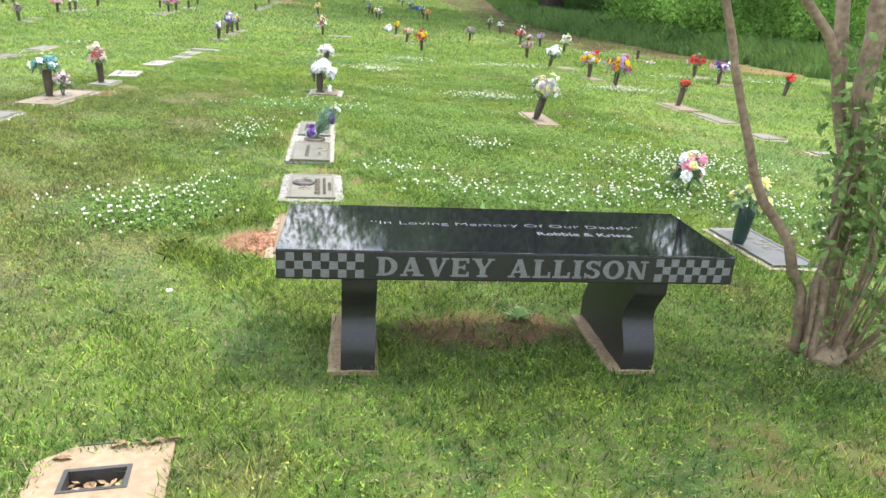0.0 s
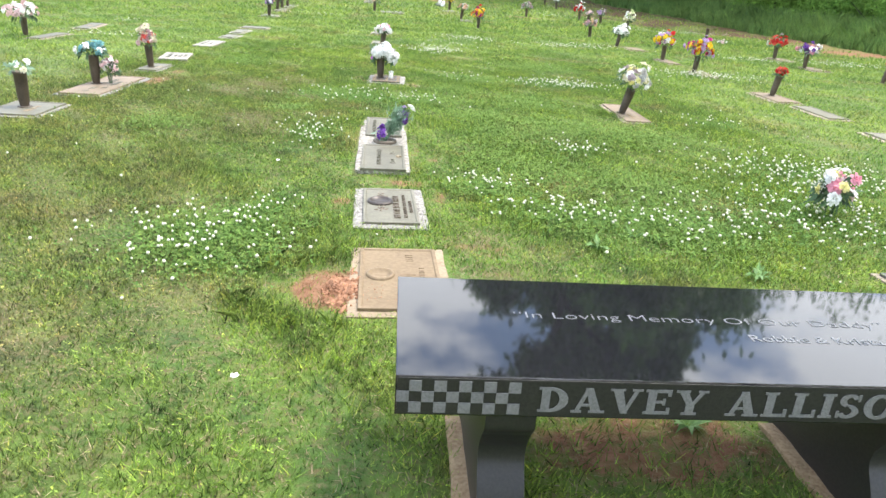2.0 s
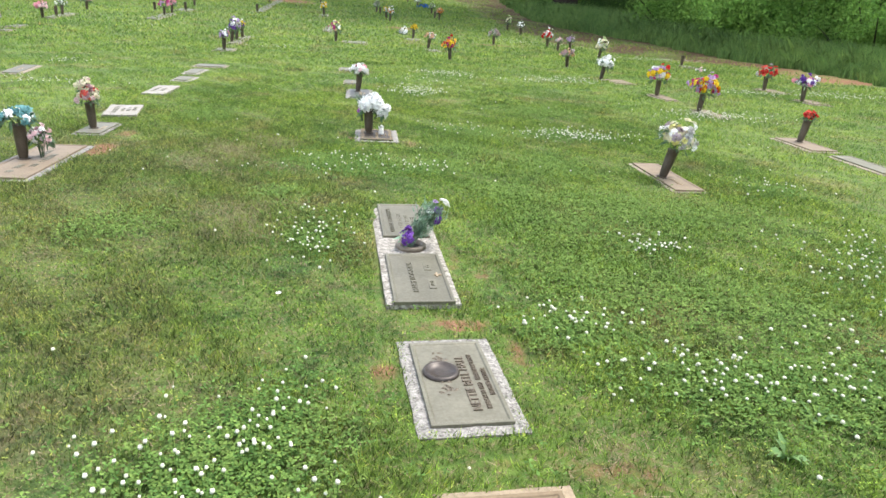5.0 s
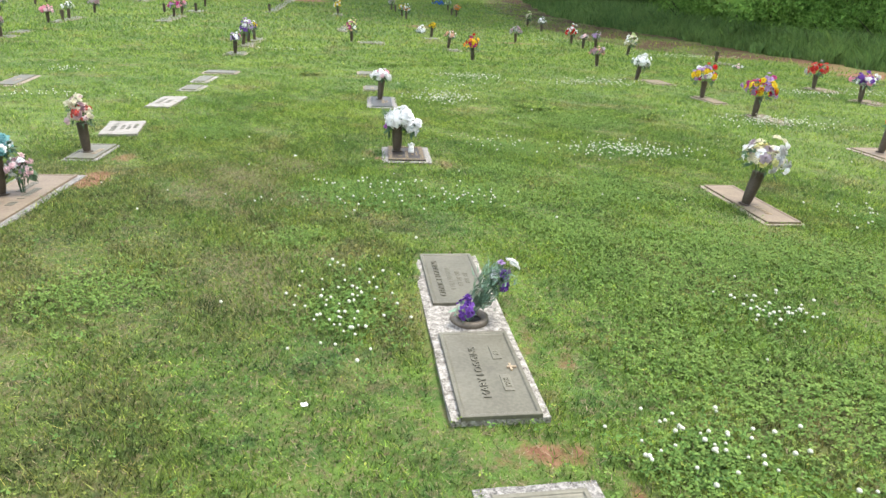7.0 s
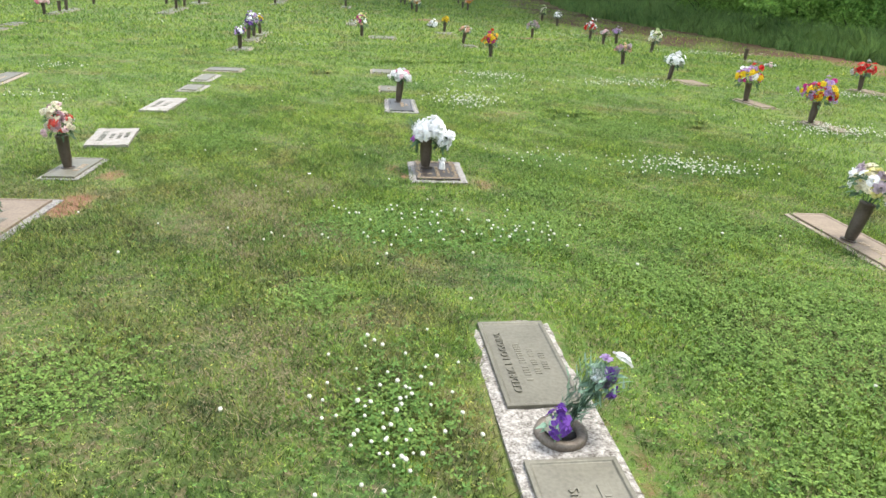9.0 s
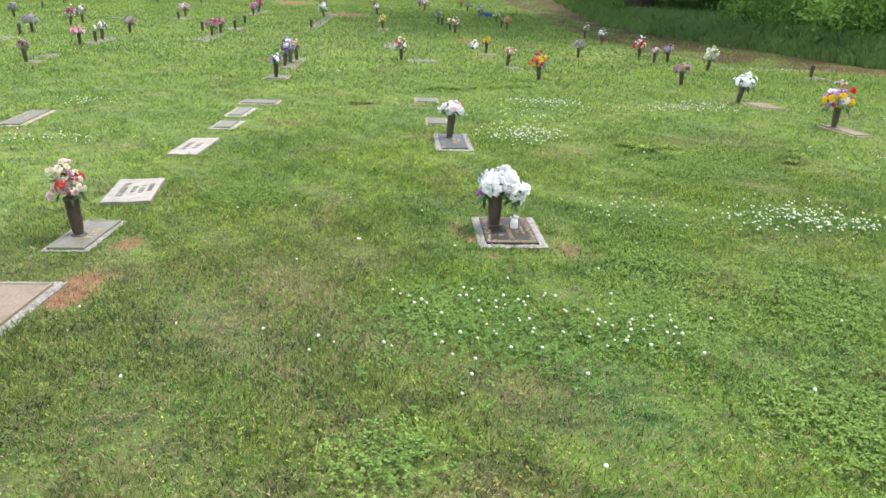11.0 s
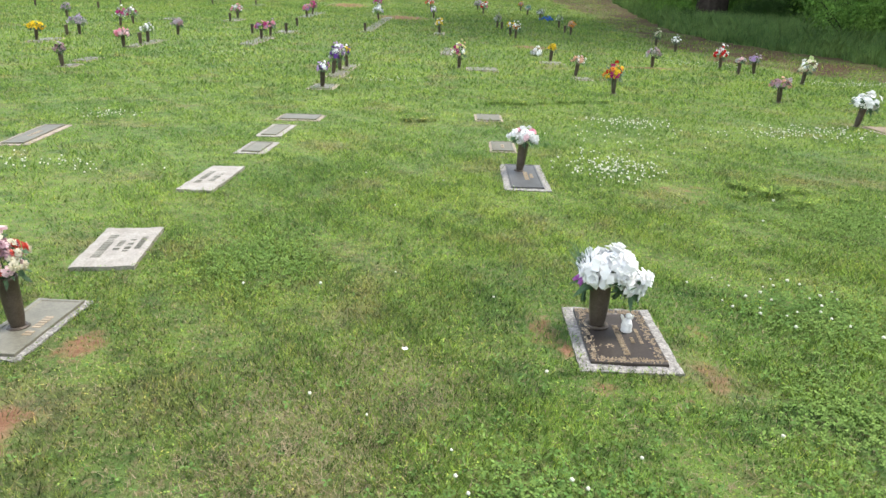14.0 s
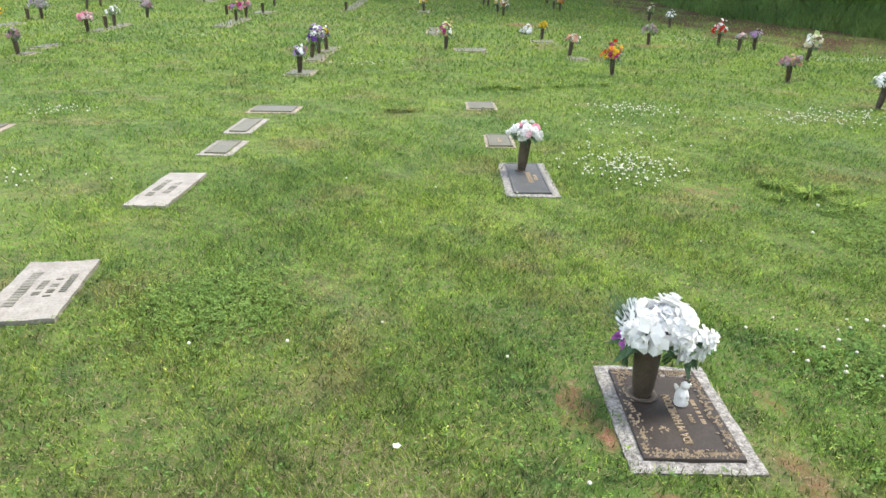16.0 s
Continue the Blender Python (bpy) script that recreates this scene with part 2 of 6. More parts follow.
M = {
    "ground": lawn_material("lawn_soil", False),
    "grass": lawn_material("grass_blades", True, 1.25),
    "far_grass": lawn_material("far_grass_blades", True, 0.75),
    "clover": material("clover_leaf", (0.085, 0.172, 0.042), (0.145, 0.245, 0.062), 6, 0.85, gloss=0.12, island=0.4, thin=0.3, bump=0),
    "bright_clover": material("bright_clover_leaf", (0.115, 0.205, 0.045), (0.195, 0.285, 0.07), 5, 0.8, gloss=0.15, island=0.4, thin=0.3, bump=0),
    # darker copy of the bush leaf, with the shade put into its colour
    "shade_toned_leaf": material("shaded_undergrowth_leaf", (0.03, 0.07, 0.018), (0.07, 0.13, 0.03), 0.7, 0.7, gloss=0.2, island=0.4, thin=0.2, bump=0),
    "weed": material("weed_leaf", (0.12, 0.24, 0.07), (0.2, 0.33, 0.1), 14, 0.6, island=0.25, thin=0.3, bump=0),
    "bloom": material("clover_bloom", (0.42, 0.43, 0.31), (0.66, 0.65, 0.52), 60, 0.8, island=0.08, bump=0),
    "straw": material("dry_straw", (0.22, 0.17, 0.095), (0.38, 0.31, 0.185), 20, 0.85, island=0.3, bump=0),
    "tall": material("tall_grass", (0.10, 0.195, 0.05), (0.2, 0.31, 0.08), 0.7, 0.7, island=0.35, thin=0.35, bump=0),
    "leaf": material("tree_leaf", (0.05, 0.12, 0.025), (0.12, 0.22, 0.05), 0.5, 0.55, island=0.4, thin=0.35, bump=0),
    "bush": material("bush_leaf", (0.10, 0.22, 0.04), (0.21, 0.36, 0.07), 0.5, 0.8, gloss=0.2, island=0.4, thin=0.35, bump=0),
    "myrtle": material("myrtle_leaf", (0.115, 0.20, 0.055), (0.21, 0.29, 0.09), 6, 0.7, gloss=0.2, island=0.35, thin=0.3, bump=0),
    "bark": material("bark", (0.022, 0.018, 0.014), (0.06, 0.048, 0.038), 5, 0.95, bump=0.6, depth=0.03, gloss=0.1),
    "smooth_bark": material("myrtle_bark", (0.14, 0.092, 0.056), (0.31, 0.222, 0.145), 11, 0.8, bump=0.35, fine=5),
    "black": material("polished_black_granite", (0.008, 0.008, 0.009), (0.022, 0.022, 0.024), 120, 0.04, bump=0, fine=5, gloss=0.55),
    "honed": material("honed_black_granite", (0.013, 0.012, 0.012), (0.032, 0.029, 0.027), 140, 0.42, bump=0.05, fine=5),
    "etched": material("etched_granite", (0.12, 0.116, 0.112), (0.2, 0.195, 0.19), 160, 0.8, bump=0.1),
    "silver": material("silver_lettering", (0.16, 0.16, 0.157), (0.27, 0.27, 0.265), 90, 0.45, bump=0),
    "footing": material("concrete_footing", (0.24, 0.155, 0.085), (0.40, 0.29, 0.175), 12, 0.9, bump=0.3),
    "concrete": material("sandy_concrete", (0.23, 0.185, 0.137), (0.36, 0.30, 0.23), 9, 0.9, bump=0.25, per_object=0.06),
    "granite": material("speckled_granite", (0.085, 0.078, 0.068), (0.38, 0.355, 0.32), 50, 0.85, bump=0.6, fine=2.6, per_object=0.08),
    "aggregate": material("white_pebble_aggregate", (0.08, 0.065, 0.048), (0.44, 0.41, 0.36), 36, 0.85, bump=0.7, fine=3.2),
    "marble": material("white_marble", (0.21, 0.185, 0.15), (0.335, 0.305, 0.26), 10, 0.6, bump=0.15, per_object=0.05),
    "bronze": material("weathered_bronze", (0.132, 0.122, 0.088), (0.19, 0.177, 0.13), 9, 0.5, 0.25, bump=0.12, per_object=0.12),
    "tan_bronze": material("sandy_bronze", (0.18, 0.135, 0.09), (0.26, 0.20, 0.14), 8, 0.6, 0.2, bump=0.15),
    "dark_bronze": material("dark_bronze", (0.042, 0.033, 0.028), (0.075, 0.06, 0.05), 12, 0.42, 0.3, bump=0.1, per_object=0.1),
    "grey_bronze": material("grey_bronze", (0.075, 0.075, 0.074), (0.125, 0.124, 0.12), 10, 0.45, 0.3, bump=0.12),
    "ring_bronze": material("ring_bronze", (0.10, 0.078, 0.055), (0.19, 0.155, 0.115), 14, 0.5, 0.3, bump=0.15),
    "sandy_plate": material("clay_washed_bronze", (0.16, 0.112, 0.064), (0.225, 0.163, 0.096), 7, 0.75, 0.1, bump=0.15),
    "clay": material("red_clay", (0.17, 0.075, 0.038), (0.38, 0.2, 0.115), 26, 0.95, bump=0.5, fine=3, depth=0.02),
    "pale_concrete": material("pale_sandy_concrete", (0.215, 0.16, 0.105), (0.33, 0.258, 0.172), 8, 0.9, bump=0.3),
    "sand_concrete": material("sandy_concrete_block", (0.22, 0.155, 0.094), (0.31, 0.23, 0.147), 5, 0.9, bump=0.15),
    "gold_bronze": material("gilt_bronze", (0.30, 0.225, 0.14), (0.46, 0.36, 0.24), 30, 0.45, 0.4, bump=0.15),
    "vase": material("bronze_vase", (0.055, 0.04, 0.028), (0.10, 0.078, 0.055), 18, 0.45, 0.35, bump=0.12, per_object=0.2),
    "green_vase": material("green_plastic_vase", (0.01, 0.03, 0.027), (0.02, 0.048, 0.042), 10, 0.4, bump=0.02),
    "stem": material("plastic_foliage", (0.03, 0.07, 0.03), (0.08, 0.15, 0.06), 25, 0.6, island=0.35, thin=0.15, bump=0),
    "pale_stem": material("grey_green_foliage", (0.14, 0.24, 0.17), (0.26, 0.38, 0.26), 25, 0.6, island=0.3, thin=0.2, bump=0),
    "figure": material("white_ceramic", (0.68, 0.66, 0.6), (0.84, 0.82, 0.77), 30, 0.5, bump=0.1),
    "grout": material("dead_leaves", (0.17, 0.1, 0.05), (0.4, 0.29, 0.16), 30, 0.9, island=0.4, bump=0),
    "lead": material("dark_liner", (0.03, 0.028, 0.026), (0.06, 0.055, 0.05), 20, 0.6, bump=0.1),
}
PETALS = {
    "white": (0.90, 0.89, 0.86), "cream": (0.80, 0.75, 0.58), "yellow": (0.85, 0.62, 0.04), "pale_yellow": (0.82, 0.78, 0.36),
    "red": (0.62, 0.03, 0.03), "coral": (0.75, 0.13, 0.10), "pink": (0.80, 0.36, 0.46), "pale_pink": (0.85, 0.62, 0.64), "dusty": (0.48, 0.30, 0.34),
    "purple": (0.22, 0.09, 0.42), "lilac": (0.52, 0.36, 0.62), "magenta": (0.52, 0.05, 0.24), "teal": (0.2, 0.42, 0.43), "orange": (0.80, 0.30, 0.06),
    "orchid": (0.62, 0.2, 0.66), "mauve": (0.46, 0.38, 0.42), "grey": (0.50, 0.49, 0.47), "blue": (0.06, 0.18, 0.62), "peach": (0.78, 0.50, 0.36), "green": (0.5, 0.6, 0.3),
}
for key, c in PETALS.items():
    M["petal_" + key] = material("petal_" + key, tuple(v * (0.93 if key == "white" else 0.8) for v in c), tuple(min(v * 1.08, 0.9) for v in c), 40, 0.75, island=0.1, thin=0.2 if key == "white" else 0.42, bump=0, gloss=0.15)


# ---- ground shape ----
def height(x, y):
    """The lawn's height: level near the bench, rising gently towards the far rows."""
    x, y = np.asarray(x, float), np.asarray(y, float)
    u = (y - (21.6 + 0.4 * np.clip(x, -9, 9))) / 2.0
    rise = 0.094 * np.logaddexp(0, np.minimum(u, 30)) + 0.094 * np.maximum(u - 30, 0)
    rise = rise + 0.03 * np.maximum(y - 48, 0)
    return rise + 0.075 * np.exp(-((y - 7.1) / 1.0) ** 2 - ((x + 0.3) / 2.0) ** 2)


def ground(x, y):
    return float(height(x, y))


# bare clay: x, y, half width, half depth, strength
CLAY = [
    (-0.26, 3.76, 0.17, 0.2, 1.0), (-0.46, 3.75, 0.08, 0.06, 0.6), (0.02, 4.36, 0.25, 0.07, 0.55), (0.45, 4.3, 0.22, 0.18, 0.6),
    (0.02, 5.37, 0.2, 0.09, 0.8), (-0.32, 4.95, 0.07, 0.2, 0.7), (0.25, 5.1, 0.06, 0.2, 0.7), (0.1, 6.2, 0.04, 0.3, 0.7), (0.25, 5.96, 0.07, 0.09, 0.7),
    (0.8, 2.75, 0.45, 0.2, 0.8), (1.57, 1.95, 0.1, 0.18, 0.6), (0.75, 1.85, 0.2, 0.1, 0.45), (-0.1, 2.6, 0.15, 0.1, 0.45),
    (-2.72, 8.9, 0.16, 0.3, 0.9), (-2.72, 9.65, 0.12, 0.18, 0.8), (-0.6, 10.0, 0.10, 0.25, 0.7), (0.1, 9.6, 0.12, 0.2, 0.7), (-0.05, 9.4, 0.2, 0.07, 0.55), (-0.51, 9.78, 0.06, 0.1, 0.9), (-0.4, 9.45, 0.12, 0.08, 0.7), (0.17, 10.03, 0.07, 0.12, 0.7), (-0.75, 5.28, 0.08, 0.07, 0.6), (-0.9, 5.17, 0.07, 0.05, 0.5), (-1.22, 4.89, 0.08, 0.06, 0.5), (-0.73, 2.9, 0.06, 0.05, 0.5), (-0.17, 2.96, 0.07, 0.05, 0.5), (-0.2, 2.48, 0.06, 0.05, 0.4),
    (1.41, 1.98, 0.12, 0.07, 0.6), (1.45, 1.8, 0.14, 0.09, 0.65), (1.77, 1.86, 0.12, 0.1, 0.6), (0.88, 1.97, 0.12, 0.05, 0.45), (1.19, 2.12, 0.1, 0.05, 0.45), (-0.78, 3.11, 0.1, 0.07, 0.5), (-0.18, 2.94, 0.05, 0.12, 0.55), (-0.71, 3.29, 0.08, 0.06, 0.45),
    (0.49, 3.95, 0.16, 0.12, 0.55), (0.31, 4.38, 0.14, 0.07, 0.6), (-0.75, 2.86, 0.07, 0.08, 0.5), (-0.44, 3.77, 0.1, 0.06, 0.6), (0.09, 6.06, 0.04, 0.18, 0.7), (-0.11, 7.47, 0.2, 0.06, 0.4), (0.95, 12.57, 0.16, 0.14, 0.6), (0.2, 9.45, 0.14, 0.06, 0.6), (-0.2, 9.4, 0.14, 0.05, 0.55),
]
CLAY_FAR = [
    (-7.6, 47.9, 1.2, 1.6, 0.9), (-3.9, 40.2, 1.3, 1.2, 1.0), (3.8, 25.4, 0.7, 0.25, 1.0), (1.2, 29.5, 0.9, 0.5, 0.8), (4.6, 19.5, 0.5, 0.15, 0.6), (1.0, 13.0, 0.3, 0.2, 0.6),
    (10.8, 24.0, 1.6, 0.7, 1.0), (11.8, 19.4, 1.4, 0.8, 1.0),
]
WOOD_EDGE = [(9.6, 62.0), (8.7, 47.3), (8.0, 39.2), (8.5, 35.3), (9.6, 32.4), (10.6, 29.9), (11.1, 27.0), (11.7, 24.6), (12.2, 22.4), (12.0, 18.7), (12.6, 15.8), (14.0, 9.0), (15.0, -10.0)]
SHADED_LITTER_EDGE = [(4.6, 62.0), (5.5, 53.5), (6.0, 48.0), (5.6, 37.5), (5.6, 32.0), (6.0, 28.8), (7.3, 26.0), (8.8, 24.2), (10.4, 22.6), (11.5, 20.0), (12.0, 18.0), (13.0, 15.0), (15.0, 9.0), (16.0, -10.0)]


def edge_x(y):
    """The x at which the mown lawn ends and the rough verge begins."""
    pts = sorted((b, a) for a, b in WOOD_EDGE)
    y = np.asarray(y, float)
    return np.interp(y, [p[0] for p in pts], [p[1] for p in pts]) + 0.16 * np.sin(y * 2.9 + 1.7 * np.sin(y * 1.1)) + 0.1 * np.sin(y * 7.3)


def shaded_litter_x(y):
    """The x at which leaf litter and bare clay begin, coloured darker for the wood's shade."""
    pts = sorted((b, a) for a, b in SHADED_LITTER_EDGE)
    y = np.asarray(y, float)
    return np.interp(y, [p[0] for p in pts], [p[1] for p in pts]) + 0.3 * np.sin(y * 1.7 + 1.2 * np.sin(y * 0.7)) + 0.15 * np.sin(y * 5.1)


def bare(x, y):
    x, y = np.asarray(x, float), np.asarray(y, float)
    out = np.zeros(np.broadcast(x, y).shape)
    for cx, cy, rx, ry, s in CLAY + CLAY_FAR:
        out = np.maximum(out, s * np.clip(1.6 - np.sqrt(((x - cx) / rx) ** 2 + ((y - cy) / ry) ** 2), 0, 1))
    lump = 0.5 + 0.25 * np.sin(x * 2.3 + 1.4 * np.sin(y * 1.3)) + 0.25 * np.sin(y * 1.9 + 1.6 * np.sin(x * 1.7))
    band = np.clip((x - shaded_litter_x(y) + 0.5) / 1.2, 0, 1) * np.clip((edge_x(y) + 1.6 - x) / 0.8, 0, 1) * np.clip((y - 15) / 6, 0, 1) * (0.62 + 0.33 * lump)
    return np.maximum(out, band)


def quick_mesh(name, verts, faces, mat):
    """A mesh from numpy arrays of corners and of equal-sided faces."""
    me = bpy.data.meshes.new(name)
    k = faces.shape[1]
    me.vertices.add(len(verts))
    me.vertices.foreach_set("co", verts.astype(np.float32).ravel())
    me.loops.add(faces.size)
    me.loops.foreach_set("vertex_index", faces.astype(np.int32).ravel())
    me.polygons.add(len(faces))
    me.polygons.foreach_set("loop_start", np.arange(0, faces.size, k, dtype=np.int32))
    me.polygons.foreach_set("loop_total", np.full(len(faces), k, dtype=np.int32))
    me.update()
    me.materials.append(mat)
    return me


def spaced(*runs):
    out = []
    for a, b, step in runs:
        out += list(np.arange(a, b, step))
    return np.array(out + [runs[-1][1]])


gx = spaced((-400, -60, 40), (-60, -16, 2), (-16, -4, 0.5), (-4, 6, 0.07), (6, 18, 0.3), (18, 60, 3), (60, 400, 40))
gy = spaced((-300, -20, 40), (-20, 0, 1), (0, 14, 0.07), (14, 50, 0.3), (50, 100, 2), (100, 500, 50))
GX, GY = np.meshgrid(gx, gy)
GZ = height(GX, np.minimum(GY, 110))
idx = np.arange(GX.size).reshape(GX.shape)
quads = np.column_stack((idx[:-1, :-1].ravel(), idx[:-1, 1:].ravel(), idx[1:, 1:].ravel(), idx[1:, :-1].ravel()))
mid_x, mid_y = GX.ravel()[quads].mean(1), GY.ravel()[quads].mean(1)
quads = quads[~((np.abs(mid_x + 0.352) < 0.09) & (np.abs(mid_y - 1.845) < 0.07))]  # dug out for the vase socket
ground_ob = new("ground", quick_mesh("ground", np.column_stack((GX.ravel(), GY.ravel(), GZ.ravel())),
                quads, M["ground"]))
att = ground_ob.data.attributes.new("bare", "FLOAT", "POINT")
att.data.foreach_set("value", bare(GX, GY).astype(np.float32).ravel())
# mask of the verge litter whose colour also carries the wood's shade
att = ground_ob.data.attributes.new("litter", "FLOAT", "POINT")
att.data.foreach_set("value", (np.clip((GY - 20.5) / 4, 0, 1) * np.clip((GX - shaded_litter_x(GY) + 0.4) / 1.2, 0, 1) * (0.94 + 0.06 * np.sin(GX * 1.3 + GY * 0.6))).astype(np.float32).ravel())
ground_ob.data.polygons.foreach_set("use_smooth", np.ones(len(ground_ob.data.polygons), dtype=bool))
tagged(ground_ob, "sunlit mown cemetery lawn with patches of bare red clay", "lawn", kind="structure")


# ---- helpers for things ----
def thing(name, x, y, z=None, rz=0, label="", category="", group="", rx=0, ry=0):
    ob = new(name)
    ob.empty_display_size = 0.1
    ob.matrix_world = pose(x, y, ground(x, y) if z is None else z, rx, ry, rz)
    return tagged(ob, label, category, group)


def part(name, bm, mat, parent, label="", m=None, smooth=False):
    """Links a bmesh, or a mesh shared by alike parts, as one mesh under a thing or a part."""
    if isinstance(bm, bmesh.types.BMesh):
        me = bpy.data.meshes.new(name)
        bm.to_mesh(me)
        bm.free()
        me.materials.append(mat)
        if smooth:
            me.polygons.foreach_set("use_smooth", np.ones(len(me.polygons), dtype=bool))
    else:
        me = bm
    ob = new(name, me)
    ob.parent = parent
    if m is not None:
        ob.matrix_basis = m
    return tagged(ob, label)


def slab(x0, x1, y0, y1, z0, z1, bevel=0.004, bm=None, seg=2):
    bm = bm or bmesh.new()
    r = bmesh.ops.create_cube(bm, size=1, matrix=Matrix.Translation(((x0 + x1) / 2, (y0 + y1) / 2, (z0 + z1) / 2)) @ Matrix.Diagonal((x1 - x0, y1 - y0, z1 - z0, 1)))
    if bevel:
        es = list({e for v in r["verts"] for e in v.link_edges})
        bmesh.ops.bevel(bm, geom=es, offset=bevel, segments=seg, affect="EDGES", profile=0.6)
    return bm


def rough_slab(x0, x1, y0, y1, z0, z1, rough=0.006, seed=1):
    """A stone slab with chipped, uneven edges."""
    bm = slab(x0, x1, y0, y1, z0, z1, 0)
    bmesh.ops.subdivide_edges(bm, edges=[e for e in bm.edges if abs(e.verts[0].co.z - e.verts[1].co.z) < 1e-4], cuts=11, use_grid_fill=True)
    for v in bm.verts:
        p = v.co * 14 + Vector((seed * 3.1, 0, 0))
        rim = min(v.co.x - x0, x1 - v.co.x, v.co.y - y0, y1 - v.co.y) < 0.002
        if v.co.z > (z0 + z1) / 2:
            v.co.z += rough * (noise.noise(p) - (0.6 if rim else 0))
        if rim:
            v.co.x += rough * noise.noise(p + Vector((9, 0, 0)))
            v.co.y += rough * noise.noise(p + Vector((0, 9, 0)))
    return bm


def lathe(profile, segs=24, bm=None):
    """Turns rows of (radius, height) about the upright axis."""
    bm = bm or bmesh.new()
    rings = []
    for r, z in profile:
        rings.append([bm.verts.new((r * math.cos(2 * math.pi * i / segs), r * math.sin(2 * math.pi * i / segs), z)) for i in range(segs)])
    for a, b in zip(rings, rings[1:]):
        for i in range(segs):
            bm.faces.new((a[i], a[(i + 1) % segs], b[(i + 1) % segs], b[i]))
    bm.faces.new(rings[0][::-1])
    bm.faces.new(rings[-1])
    return bm


def tube(points, radii, segs=9, bm=None):
    """A tapered round limb through points."""
    bm = bm or bmesh.new()
    pts = [Vector(p) for p in points]
    rings = []
    for i, p in enumerate(pts):
        d = (pts[min(i + 1, len(pts) - 1)] - pts[max(i - 1, 0)]).normalized()
        a = d.orthogonal().normalized()
        if abs(d.z) < 0.99:
            a = d.cross(Vector((0, 0, 1))).normalized()
        c = d.cross(a)
        rings.append([bm.verts.new(p + (a * math.cos(t) + c * math.sin(t)) * radii[i]) for t in [2 * math.pi * k / segs for k in range(segs)]])
    for a, b in zip(rings, rings[1:]):
        for i in range(segs):
            bm.faces.new((a[i], a[(i + 1) % segs], b[(i + 1) % segs], b[i]))
    bm.faces.new(rings[0][::-1])
    bm.faces.new(rings[-1])
    bmesh.ops.recalc_face_normals(bm, faces=bm.faces)
    return bm


def lettering(name, body, width, tall, deep, mat, parent, m, label="", bold=0.0, bend=0.0):
    """Writing as a mesh, fitted to a width and a height."""
    cu = bpy.data.curves.new(name, "FONT")
    cu.body, cu.size, cu.extrude, cu.offset, cu.align_x, cu.align_y, cu.resolution_u, cu.shear = body, 1.0, 0.5, bold, "CENTER", "CENTER", 3, bend
    tmp = new(name, cu)
    me = bpy.data.meshes.new_from_object(tmp.evaluated_get(bpy.context.evaluated_depsgraph_get()))
    bpy.data.objects.remove(tmp)
    co = np.empty(len(me.vertices) * 3)
    me.vertices.foreach_get("co", co)
    co = co.reshape(-1, 3)
    lo, hi = co.min(0), co.max(0)
    co = (co - (lo + hi) / 2) / (hi - lo) * np.array((width, tall, deep))
    me.vertices.foreach_set("co", co.ravel())
    me.update()
    me.materials.clear()
    me.materials.append(mat)
    return part(name, me, mat, parent, label, m)


